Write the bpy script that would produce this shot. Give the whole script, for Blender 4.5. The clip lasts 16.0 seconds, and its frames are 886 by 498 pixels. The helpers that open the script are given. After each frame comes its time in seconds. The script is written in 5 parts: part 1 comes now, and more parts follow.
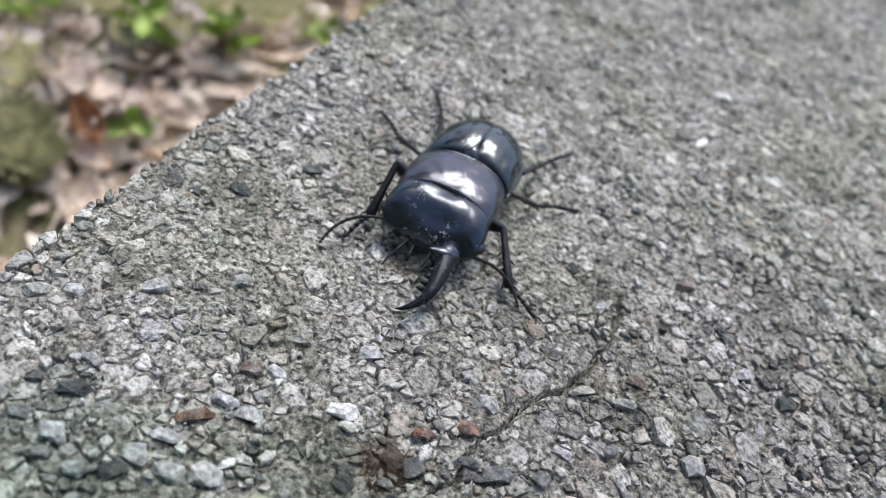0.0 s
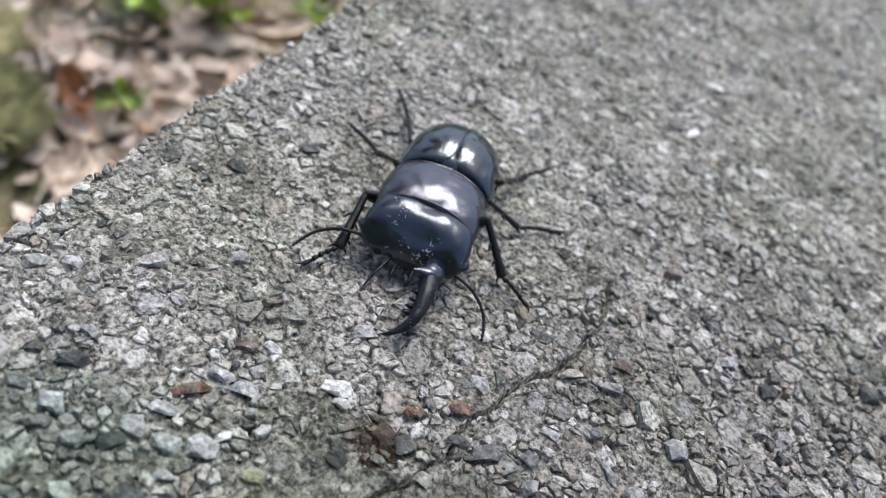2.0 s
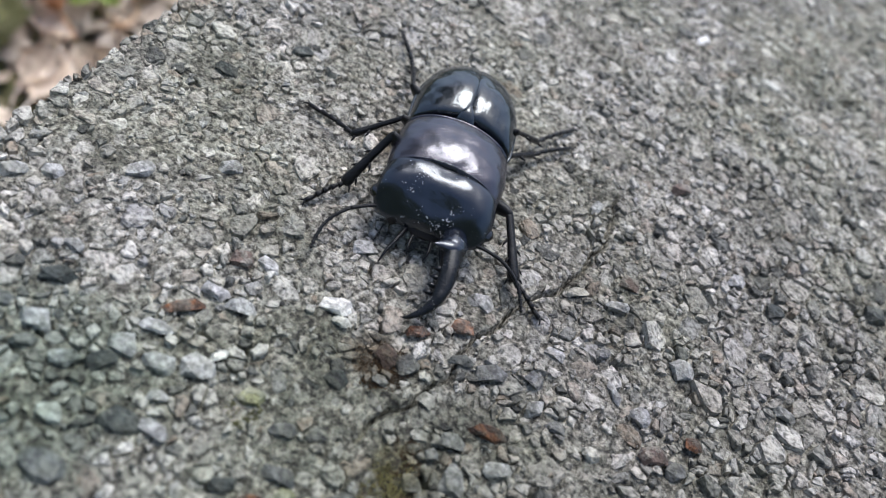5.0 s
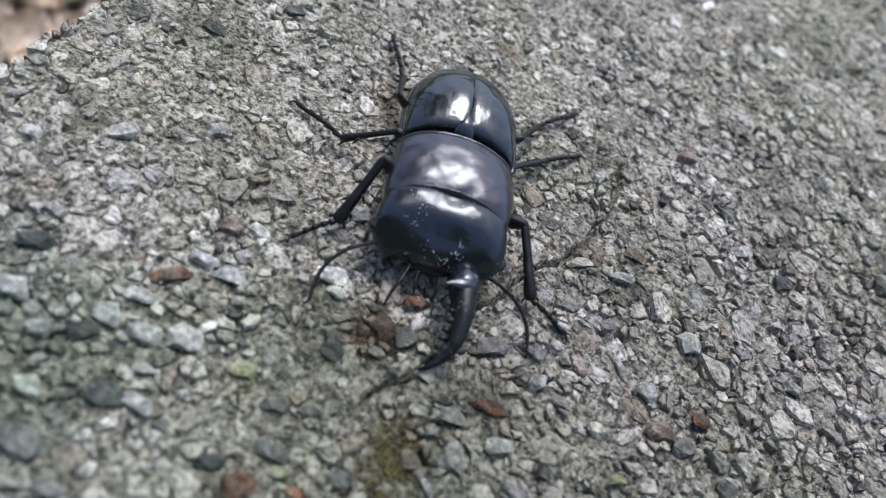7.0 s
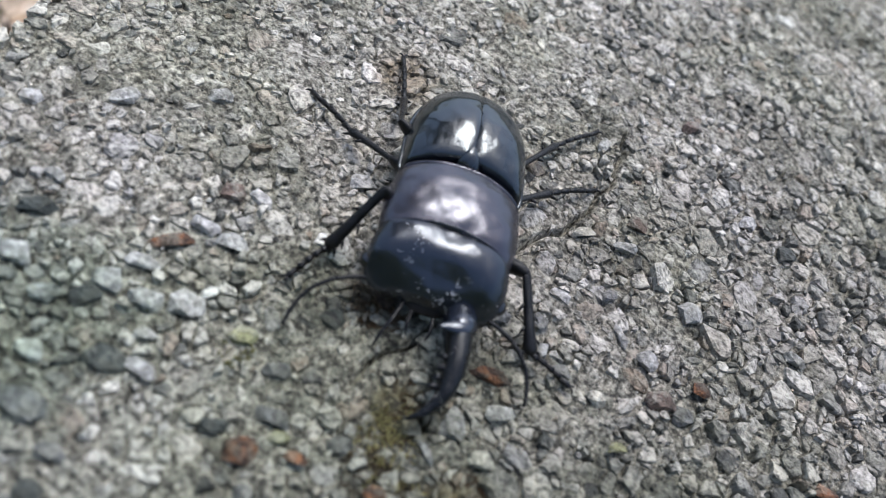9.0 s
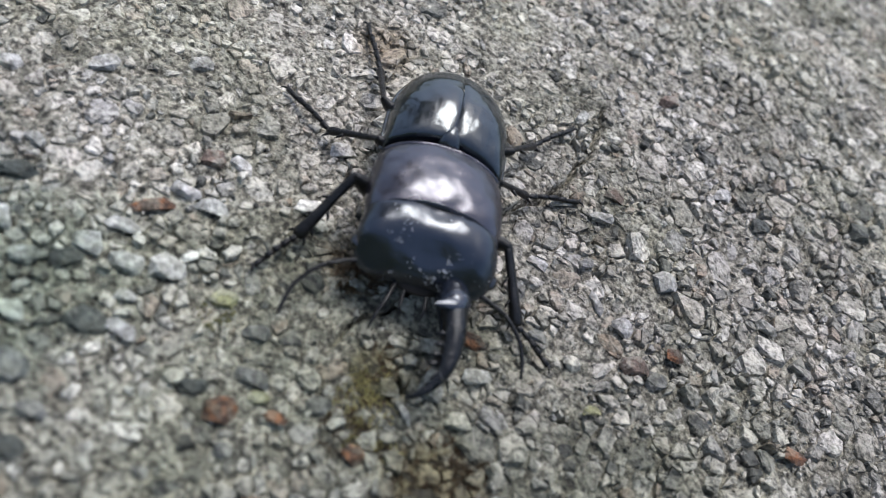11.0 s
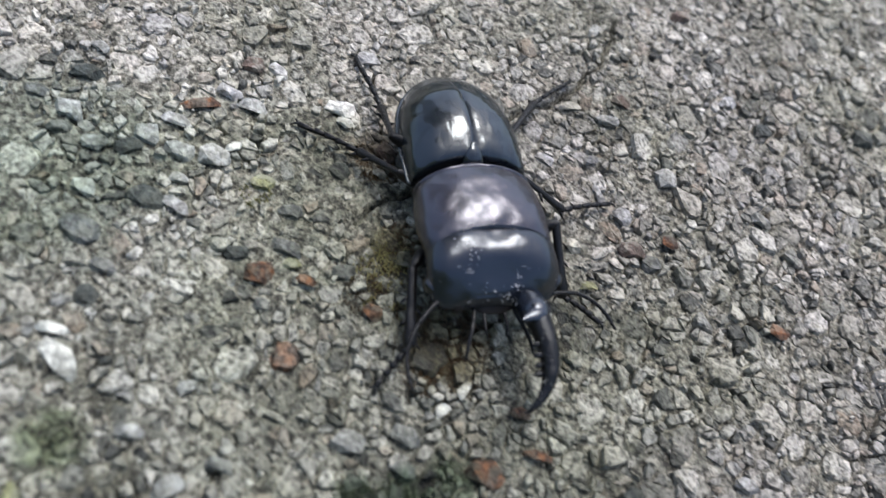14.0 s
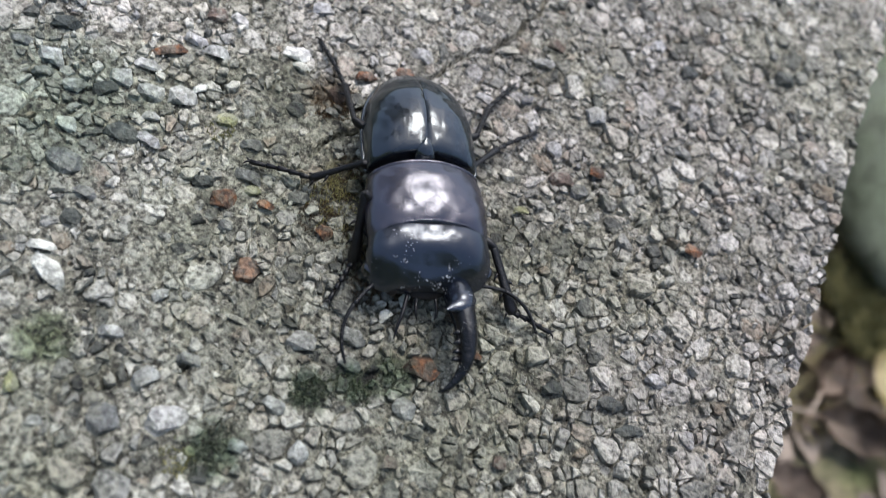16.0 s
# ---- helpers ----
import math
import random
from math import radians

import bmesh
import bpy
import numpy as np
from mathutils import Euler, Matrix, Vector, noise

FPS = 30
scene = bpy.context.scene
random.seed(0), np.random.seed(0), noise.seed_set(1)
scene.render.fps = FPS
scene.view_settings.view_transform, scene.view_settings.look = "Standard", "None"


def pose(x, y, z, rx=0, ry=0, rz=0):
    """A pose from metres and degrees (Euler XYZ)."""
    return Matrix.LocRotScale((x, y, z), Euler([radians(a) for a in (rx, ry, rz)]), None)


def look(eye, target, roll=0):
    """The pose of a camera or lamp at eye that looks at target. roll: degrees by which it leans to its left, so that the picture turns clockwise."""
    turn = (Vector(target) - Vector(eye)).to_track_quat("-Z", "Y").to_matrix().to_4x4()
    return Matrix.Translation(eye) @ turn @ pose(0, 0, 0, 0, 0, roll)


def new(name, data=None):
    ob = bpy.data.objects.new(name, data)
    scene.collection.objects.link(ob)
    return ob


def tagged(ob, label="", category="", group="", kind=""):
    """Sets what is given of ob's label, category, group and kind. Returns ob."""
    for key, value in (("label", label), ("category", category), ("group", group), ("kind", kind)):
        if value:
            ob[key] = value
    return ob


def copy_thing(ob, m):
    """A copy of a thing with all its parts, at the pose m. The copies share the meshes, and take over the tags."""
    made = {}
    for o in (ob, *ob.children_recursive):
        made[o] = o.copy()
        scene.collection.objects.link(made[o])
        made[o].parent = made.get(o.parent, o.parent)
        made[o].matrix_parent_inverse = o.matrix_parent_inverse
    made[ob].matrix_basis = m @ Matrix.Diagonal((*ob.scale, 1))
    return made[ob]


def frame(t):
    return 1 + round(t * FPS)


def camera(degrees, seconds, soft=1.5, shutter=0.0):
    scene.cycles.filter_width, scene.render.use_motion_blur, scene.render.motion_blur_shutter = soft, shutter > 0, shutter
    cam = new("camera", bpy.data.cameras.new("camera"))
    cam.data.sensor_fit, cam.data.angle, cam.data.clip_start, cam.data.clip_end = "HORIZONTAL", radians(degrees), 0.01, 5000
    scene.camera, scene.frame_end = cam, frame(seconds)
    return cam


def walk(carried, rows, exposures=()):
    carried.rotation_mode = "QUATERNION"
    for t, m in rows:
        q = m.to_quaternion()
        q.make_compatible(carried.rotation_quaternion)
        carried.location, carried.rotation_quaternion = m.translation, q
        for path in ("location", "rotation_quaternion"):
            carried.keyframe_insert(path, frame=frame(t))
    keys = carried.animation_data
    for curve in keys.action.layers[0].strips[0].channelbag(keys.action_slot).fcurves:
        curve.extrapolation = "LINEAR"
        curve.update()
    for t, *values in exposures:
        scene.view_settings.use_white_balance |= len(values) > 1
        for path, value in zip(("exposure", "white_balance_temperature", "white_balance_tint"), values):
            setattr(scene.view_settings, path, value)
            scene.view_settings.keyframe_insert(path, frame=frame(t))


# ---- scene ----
cam = camera(56.0, 16.0, soft=1.0, shutter=0.5)
cam.data.dof.use_dof = True
cam.data.dof.focus_distance = 0.130
cam.data.dof.aperture_fstop = 16.0

PATH = [
    (0, (0.02051, -0.06900, 0.10126), (0.00496, 0.00375, 0.03444), 19.90),
    (0.5, (0.01960, -0.06947, 0.10136), (0.00461, 0.00367, 0.03484), 20.68),
    (1, (0.02219, -0.06972, 0.10125), (0.00765, 0.00340, 0.03459), 20.57),
    (1.5, (0.01927, -0.07012, 0.10126), (0.00538, 0.00293, 0.03440), 21.69),
    (2, (0.01908, -0.07107, 0.10229), (0.00631, 0.00123, 0.03440), 22.83),
    (2.5, (0.01990, -0.07309, 0.10506), (0.00760, -0.00176, 0.03606), 23.65),
    (3, (0.01863, -0.07400, 0.10576), (0.00784, -0.00398, 0.03518), 24.59),
    (3.5, (0.01858, -0.07333, 0.10437), (0.00881, -0.00448, 0.03251), 24.90),
    (4, (0.01927, -0.07135, 0.10155), (0.01122, -0.00395, 0.02811), 25.45),
    (4.2, (0.01780, -0.07033, 0.10079), (0.01027, -0.00315, 0.02711), 25.80),
    (6.5, (0.01422, -0.06549, 0.09286), (0.01131, 0.00025, 0.01757), 29.15),
    (7, (0.01454, -0.06525, 0.09236), (0.01149, 0.00018, 0.01680), 28.98),
    (7.5, (0.01492, -0.06489, 0.09197), (0.01248, -0.00006, 0.01587), 29.31),
    (8, (0.01539, -0.06476, 0.09145), (0.01349, -0.00080, 0.01460), 29.70),
    (8.5, (0.01488, -0.06517, 0.09178), (0.01278, -0.00186, 0.01440), 29.75),
    (9, (0.01499, -0.06528, 0.09197), (0.01332, -0.00224, 0.01436), 30.26),
    (9.5, (0.01532, -0.06606, 0.09223), (0.01504, -0.00274, 0.01483), 31.83),
    (9.7, (0.01607, -0.06668, 0.09193), (0.01621, -0.00315, 0.01470), 32.06),
    (12, (0.01797, -0.06859, 0.09289), (0.01922, -0.00697, 0.01414), 32.41),
    (12.5, (0.02396, -0.07060, 0.09431), (0.02214, -0.01001, 0.01478), 29.30),
    (13, (0.02709, -0.07298, 0.09471), (0.02369, -0.01328, 0.01456), 27.46),
    (13.5, (0.02378, -0.07706, 0.09673), (0.02180, -0.01820, 0.01591), 29.04),
    (14, (0.02810, -0.08018, 0.10020), (0.02541, -0.02396, 0.01755), 29.15),
    (14.5, (0.03374, -0.08224, 0.10354), (0.03225, -0.02693, 0.02024), 30.09),
    (15, (0.03595, -0.08475, 0.10783), (0.03488, -0.02923, 0.02466), 30.17),
    (15.5, (0.03678, -0.08736, 0.11139), (0.03563, -0.03203, 0.02810), 29.85),
    (16, (0.03852, -0.08888, 0.11280), (0.03842, -0.03592, 0.02798), 30.63),
]

walk(cam, [(t, look(eye, target, roll)) for t, eye, target, roll in PATH], [(0, 0.83, 6190, 10), (2, 0.80, 6190, 10), (4, 0.745, 6190, 10), (6.5, 0.70, 6200, 10), (9.5, 0.83, 6240, 10), (12, 0.82, 6380, 10), (16, 0.94, 6380, 10)])

# ---- light: a bright overcast sky, brightest over the far end of the kerb ----
SUN_AZIMUTH, SUN_HEIGHT = 98.0, 65.0
world = bpy.data.worlds.new("overcast_sky")
scene.world = world
world.use_nodes = True
sky = world.node_tree.nodes.new("ShaderNodeTexSky")
sky.sky_type, sky.sun_disc = "NISHITA", False
sky.sun_elevation, sky.sun_rotation = radians(SUN_HEIGHT), radians(90 - SUN_AZIMUTH)
sky.air_density, sky.dust_density, sky.ozone_density = 1.0, 4.0, 1.5
world.node_tree.nodes["Background"].inputs["Strength"].default_value = 0.135
world.node_tree.links.new(sky.outputs["Color"], world.node_tree.nodes["Background"].inputs["Color"])
sun = new("sun", bpy.data.lights.new("sun", "SUN"))
sun.data.energy, sun.data.angle, sun.data.color = 1.3, radians(26), (1.0, 0.965, 0.945)
sun_way = Vector((math.cos(radians(SUN_AZIMUTH)) * math.cos(radians(SUN_HEIGHT)), math.sin(radians(SUN_AZIMUTH)) * math.cos(radians(SUN_HEIGHT)), math.sin(radians(SUN_HEIGHT))))
sun.matrix_world = look(sun_way * 3, (0, 0, 0))

MM = 0.001


# ---- materials ----
def material(name):
    m = bpy.data.materials.new(name)
    m.use_nodes = True
    return m, m.node_tree.nodes, m.node_tree.links, m.node_tree.nodes["Principled BSDF"]


def noise_node(nodes, links, scale, detail=4.0, rough=0.6, coords=None, kind="ShaderNodeTexNoise"):
    n = nodes.new(kind)
    n.inputs["Scale"].default_value = scale
    if kind == "ShaderNodeTexNoise":
        n.inputs["Detail"].default_value, n.inputs["Roughness"].default_value = detail, rough
    if coords is not None:
        links.new(coords, n.inputs["Vector"])
    return n


def ramp(nodes, links, source, stops):
    r = nodes.new("ShaderNodeValToRGB")
    while len(r.color_ramp.elements) < len(stops):
        r.color_ramp.elements.new(0.5)
    for e, (at, c) in zip(r.color_ramp.elements, stops):
        e.position = at
        e.color = (*c, 1) if isinstance(c, tuple) else (c, c, c, 1)
    links.new(source, r.inputs["Fac"])
    return r.outputs["Color"]


def mixed(nodes, links, kind, factor, a, b):
    n = nodes.new("ShaderNodeMix")
    n.data_type, n.blend_type = "RGBA", kind
    for socket, value in ((n.inputs[0], factor), (n.inputs[6], a), (n.inputs[7], b)):
        if isinstance(value, (int, float)):
            socket.default_value = value
        elif isinstance(value, tuple):
            socket.default_value = (*value, 1)
        else:
            links.new(value, socket)
    return n.outputs[2]


def bump(nodes, links, shader, source, distance, strength=1.0, after=None):
    b = nodes.new("ShaderNodeBump")
    b.inputs["Distance"].default_value, b.inputs["Strength"].default_value = distance, strength
    links.new(source, b.inputs["Height"])
    if after is not None:
        links.new(after, b.inputs["Normal"])
    links.new(b.outputs["Normal"], shader.inputs["Normal"])
    return b.outputs["Normal"]


def patch_mask(nodes, links, place, centre, near, far, ragged, stops):
    """A tint mask round a place on the kerb, with a ragged edge."""
    apart = nodes.new("ShaderNodeVectorMath")
    apart.operation = "DISTANCE"
    apart.inputs[1].default_value = centre
    links.new(place, apart.inputs[0])
    reach = nodes.new("ShaderNodeMapRange")
    reach.inputs["From Min"].default_value, reach.inputs["From Max"].default_value = near, far
    reach.inputs["To Min"].default_value, reach.inputs["To Max"].default_value = 1.0, 0.0
    links.new(apart.outputs["Value"], reach.inputs["Value"])
    return ramp(nodes, links, mixed(nodes, links, "MULTIPLY", 1.0, reach.outputs["Result"], ragged), stops)


# brown leaf stains, yellow moss film, dark algal streaks, one shade tint: centre, core and reach in metres, tint
STAINS_AND_SHADE = [
    # the second entry tints in shade and brown debris under the starting head
    ((0.0085, -0.0035), 0.0005, 0.0062, (0.42, 0.33, 0.25)), ((-0.0070, 0.0360), 0.001, 0.0085, (0.58, 0.50, 0.41)), ((0.0188, -0.0165), 0.001, 0.0062, (0.52, 0.48, 0.32)), ((0.0322, -0.0255), 0.002, 0.0092, (0.50, 0.43, 0.27)),
    ((0.0325, -0.0495), 0.001, 0.0048, (0.24, 0.34, 0.24)), ((0.0375, -0.0455), 0.001, 0.0048, (0.24, 0.34, 0.24)), ((0.0415, -0.0415), 0.001, 0.0055, (0.30, 0.40, 0.30)),
    ((0.0259, -0.0632), 0.001, 0.0065, (0.30, 0.40, 0.30)), ((-0.0010, -0.0623), 0.001, 0.0060, (0.40, 0.48, 0.32)),
]


def weathered(nodes, links, shader, colour, place, crust=0.8, rough=0.85, pitted=0.5, pores_bump=0.0005):
    """Cement film, pores, algal film, stains and wide darkening that lie over mortar and stones alike."""
    tone = noise_node(nodes, links, 300, 4, 0.6, place)
    film = ramp(nodes, links, tone.outputs["Fac"], [(0.40, (0.186, 0.184, 0.156)), (0.50, (0.342, 0.336, 0.294)), (0.60, (0.485, 0.475, 0.425))])
    patch = noise_node(nodes, links, 480, 4, 0.65, place)
    colour = mixed(nodes, links, "MIX", ramp(nodes, links, patch.outputs["Fac"], [(0.48, 0.0), (0.53, crust)]), colour, film)
    pores = noise_node(nodes, links, 1150, 4, 0.6, place)
    pits = ramp(nodes, links, pores.outputs["Fac"], [(0.37, 0.06), (0.43, 0.58), (0.50, 1.08), (0.60, 1.55)])
    colour = mixed(nodes, links, "MULTIPLY", pitted, colour, pits)
    wide = noise_node(nodes, links, 24, 5, 0.65, place)
    colour = mixed(nodes, links, "MULTIPLY", ramp(nodes, links, wide.outputs["Fac"], [(0.44, 0.0), (0.60, 0.7)]), colour, (0.86, 0.90, 0.79))
    other = noise_node(nodes, links, 60, 6, 0.7, place)
    colour = mixed(nodes, links, "MULTIPLY", ramp(nodes, links, other.outputs["Fac"], [(0.51, 0.0), (0.60, 0.75)]), colour, (0.495, 0.498, 0.462))
    # old algal film, widened to colour in near-end shade, and its darker green tongue
    algae_and_shade = patch_mask(nodes, links, place, (0.020, -0.068, 0.0), 0.020, 0.105, other.outputs["Fac"], [(0.12, 0.0), (0.34, 0.85)])
    colour = mixed(nodes, links, "MULTIPLY", algae_and_shade, colour, (0.66, 0.70, 0.65))
    tongue = patch_mask(nodes, links, place, (-0.026, -0.032, 0.0), 0.004, 0.028, other.outputs["Fac"], [(0.16, 0.0), (0.40, 0.75)])
    colour = mixed(nodes, links, "MULTIPLY", tongue, colour, (0.62, 0.72, 0.66))
    # a broad grey darkening with a ragged edge over the outer half
    outer_dark = patch_mask(nodes, links, place, (0.072, 0.010, 0.0), 0.030, 0.100, wide.outputs["Fac"], [(0.10, 0.0), (0.40, 0.85)])
    colour = mixed(nodes, links, "MULTIPLY", outer_dark, colour, (0.73, 0.72, 0.72))
    for centre, near, far, tint in STAINS_AND_SHADE:
        mask = patch_mask(nodes, links, place, (*centre, 0.0), near, far, patch.outputs["Fac"], [(0.10, 0.0), (0.36, 0.9)])
        colour = mixed(nodes, links, "MULTIPLY", mask, colour, tint)
    links.new(colour, shader.inputs["Base Color"])
    shader.inputs["Roughness"].default_value = rough
    shader.inputs["Specular IOR Level"].default_value = 0.4
    low = bump(nodes, links, shader, patch.outputs["Fac"], 0.0009, 0.8)
    bump(nodes, links, shader, pores.outputs["Fac"], pores_bump, 0.9, low)


def stone_material(name, island):
    """Crushed stone: each piece its own grey, some warm, some bluish, a few pale."""
    m, nodes, links, shader = material(name)
    place = nodes.new("ShaderNodeNewGeometry").outputs["Position"]
    if island:
        pick = nodes.new("ShaderNodeNewGeometry").outputs["Random Per Island"]
    else:
        pick = nodes.new("ShaderNodeObjectInfo").outputs["Random"]
    colour = ramp(nodes, links, pick, [
        (0.0, (0.050, 0.052, 0.050)), (0.06, (0.110, 0.113, 0.105)), (0.12, (0.370, 0.350, 0.305)), (0.22, (0.185, 0.186, 0.170)), (0.30, (0.490, 0.465, 0.415)), (0.40, (0.250, 0.238, 0.212)),
        (0.48, (0.400, 0.385, 0.350)), (0.58, (0.545, 0.525, 0.480)), (0.66, (0.270, 0.266, 0.260)), (0.74, (0.470, 0.448, 0.405)), (0.84, (0.240, 0.195, 0.150)), (0.90, (0.610, 0.590, 0.555)), (1.0, (0.390, 0.370, 0.325))])
    weathered(nodes, links, shader, colour, place, 0.3, 0.72, 0.7)
    return m


def cement_material():
    m, nodes, links, shader = material("weathered_cement")
    place = nodes.new("ShaderNodeNewGeometry").outputs["Position"]
    grit = noise_node(nodes, links, 900, 8, 0.75, place)
    colour = ramp(nodes, links, grit.outputs["Fac"], [(0.40, (0.038, 0.036, 0.029)), (0.47, (0.115, 0.109, 0.090)), (0.53, (0.225, 0.212, 0.178)), (0.60, (0.40, 0.38, 0.33))])
    weathered(nodes, links, shader, colour, place, 0.6, 0.8, 0.85, 0.0008)
    return m


def plain_stone(name, colour, crust=0.35, rough=0.75, pitted=0.4):
    m, nodes, links, shader = material(name)
    place = nodes.new("ShaderNodeNewGeometry").outputs["Position"]
    speck = noise_node(nodes, links, 900, 5, 0.7, place)
    grain = ramp(nodes, links, speck.outputs["Fac"], [(0.42, 0.7), (0.58, 1.3)])
    weathered(nodes, links, shader, mixed(nodes, links, "MULTIPLY", 1.0, colour, grain), place, crust, rough, pitted)
    return m


def rusty_stone(name):
    """Iron-bearing stone: dark brown, with orange rust breaking out in spots."""
    m, nodes, links, shader = material(name)
    place = nodes.new("ShaderNodeNewGeometry").outputs["Position"]
    spots = noise_node(nodes, links, 620, 4, 0.6, place)
    colour = ramp(nodes, links, spots.outputs["Fac"], [(0.42, (0.075, 0.045, 0.032)), (0.50, (0.135, 0.070, 0.045)), (0.60, (0.270, 0.118, 0.058))])
    weathered(nodes, links, shader, colour, place, 0.25, 0.8, 0.5)
    return m


def shell_material(name, colour, rough, scale=700, relief=0.00004, dust=0.0, satin=0.40, coat=0.0, front=0.0, shine=0.8, tint=(0.90, 0.95, 1.0), streaks=0.0, ripple=0.0):
    """Chitin: black, polished, minutely pitted, with dry dust where dust is above zero."""
    m, nodes, links, shader = material(name)
    place = nodes.new("ShaderNodeTexCoord").outputs["Object"]
    wide = noise_node(nodes, links, 160, 3, 0.5, place)
    tone = ramp(nodes, links, wide.outputs["Fac"], [(0.35, 0.75), (0.65, 1.3)])
    base = mixed(nodes, links, "MULTIPLY", 1.0, colour, tone)
    pits = noise_node(nodes, links, scale * 4, 3, 0.6, place)
    gloss = nodes.new("ShaderNodeMapRange")
    gloss.inputs["To Min"].default_value, gloss.inputs["To Max"].default_value = rough * 0.8, rough * 1.3
    links.new(wide.outputs["Fac"], gloss.inputs["Value"])
    sheen = gloss.outputs["Result"]
    if dust:
        spots = noise_node(nodes, links, 2700, 2, 0.5, place)
        where = noise_node(nodes, links, 300, 2, 0.5, place)
        both = mixed(nodes, links, "MULTIPLY", 1.0, spots.outputs["Color"], where.outputs["Color"])
        if front:
            axes = nodes.new("ShaderNodeSeparateXYZ")
            links.new(place, axes.inputs["Vector"])
            ahead = nodes.new("ShaderNodeMapRange")
            ahead.inputs["From Min"].default_value, ahead.inputs["From Max"].default_value = 0.0155, 0.0195
            ahead.inputs["To Max"].default_value = front
            links.new(axes.outputs["Y"], ahead.inputs["Value"])
            both = mixed(nodes, links, "ADD", 1.0, both, ahead.outputs["Result"])
        mask = ramp(nodes, links, both, [(0.372 - 0.03 * dust, 0.0), (0.40 - 0.03 * dust, 1.0)])
        base = mixed(nodes, links, "MIX", mask, base, (0.42, 0.42, 0.41))
        sheen = mixed(nodes, links, "MIX", mask, sheen, (0.9, 0.9, 0.9))
    links.new(base, shader.inputs["Base Color"])
    links.new(sheen, shader.inputs["Roughness"])
    shader.inputs["IOR"].default_value = 1.56
    shader.inputs["Specular IOR Level"].default_value = shine
    shader.inputs["Specular Tint"].default_value = shader.inputs["Coat Tint"].default_value = (*tint, 1)
    shader.inputs["Coat Weight"].default_value = coat
    shader.inputs["Coat Roughness"].default_value = satin
    shader.inputs["Coat IOR"].default_value = 1.6
    dents = noise_node(nodes, links, 210, 1.0, 0.4, place)
    low = bump(nodes, links, shader, dents.outputs["Fac"], 0.0008, 0.85)
    if ripple:
        # shallow waves that break the shine into patches
        waves = noise_node(nodes, links, 430, 1.5, 0.5, place)
        low = bump(nodes, links, shader, waves.outputs["Fac"], 0.0006, ripple, low)
    if streaks:
        # faint furrows along the body
        along = nodes.new("ShaderNodeMapping")
        along.inputs["Scale"].default_value = (1.0, 0.2, 0.6)
        links.new(place, along.inputs["Vector"])
        furrows = noise_node(nodes, links, 430, 2, 0.5, along.outputs["Vector"])
        low = bump(nodes, links, shader, furrows.outputs["Fac"], 0.0006, streaks, low)
    bump(nodes, links, shader, pits.outputs["Fac"], relief, 0.5, low)
    return m


def leaf_material(name, dark, pale, island=False):
    m, nodes, links, shader = material(name)
    place = nodes.new("ShaderNodeTexCoord").outputs["Object"]
    pick = nodes.new("ShaderNodeNewGeometry").outputs["Random Per Island"] if island else nodes.new("ShaderNodeObjectInfo").outputs["Random"]
    blotch = noise_node(nodes, links, 60, 5, 0.65, place)
    colour = ramp(nodes, links, blotch.outputs["Fac"], [(0.40, dark), (0.60, pale)])
    tone = ramp(nodes, links, pick, [(0.0, (0.75, 0.70, 0.68)), (0.5, (1.0, 1.0, 1.0)), (1.0, (1.35, 1.3, 1.25))])
    links.new(mixed(nodes, links, "MULTIPLY", 1.0, colour, tone), shader.inputs["Base Color"])
    shader.inputs["Roughness"].default_value = 0.62
    vein = noise_node(nodes, links, 300, 4, 0.6, place)
    bump(nodes, links, shader, vein.outputs["Fac"], 0.0008, 0.6)
    return m


def soil_material():
    m, nodes, links, shader = material("forest_soil")
    place = nodes.new("ShaderNodeNewGeometry").outputs["Position"]
    wide = noise_node(nodes, links, 9, 6, 0.6, place)
    colour = ramp(nodes, links, wide.outputs["Fac"], [(0.42, (0.19, 0.21, 0.10)), (0.50, (0.30, 0.26, 0.18)), (0.58, (0.40, 0.34, 0.26))])
    crumbs = noise_node(nodes, links, 160, 7, 0.7, place)
    grain = ramp(nodes, links, crumbs.outputs["Fac"], [(0.3, 0.4), (0.7, 1.6)])
    broad = noise_node(nodes, links, 0.9, 5, 0.65, place)
    colour = mixed(nodes, links, "MULTIPLY", 1.0, colour, ramp(nodes, links, broad.outputs["Fac"], [(0.40, (0.78, 0.84, 0.74)), (0.52, (1.0, 1.0, 1.0)), (0.64, (1.12, 1.02, 0.92))]))
    links.new(mixed(nodes, links, "MULTIPLY", 0.9, colour, grain), shader.inputs["Base Color"])
    shader.inputs["Roughness"].default_value = 0.95
    bump(nodes, links, shader, crumbs.outputs["Fac"], 0.006, 1.0)
    return m


STONE = stone_material("crushed_stone", False)
STONE_MASS = stone_material("crushed_stone_mass", True)
CEMENT = cement_material()
WHITE_STONE = plain_stone("white_quartz", (0.74, 0.73, 0.70), 0.1, 0.7, 0.2)
CREAM_STONE = plain_stone("cream_stone", (0.52, 0.50, 0.44))
GREY_STONE = plain_stone("pale_grey_stone", (0.40, 0.40, 0.395))
DARK_STONE = plain_stone("dark_basalt", (0.06, 0.068, 0.066), 0.2)
SLATE_STONE = plain_stone("blue_grey_slate", (0.17, 0.172, 0.175), 0.4)
BROWN_STONE = plain_stone("brown_stone", (0.13, 0.095, 0.08), 0.4)
RUST_STONE = rusty_stone("rusty_stone")
LILAC_STONE = plain_stone("lilac_quartz", (0.45, 0.44, 0.445), 0.35)
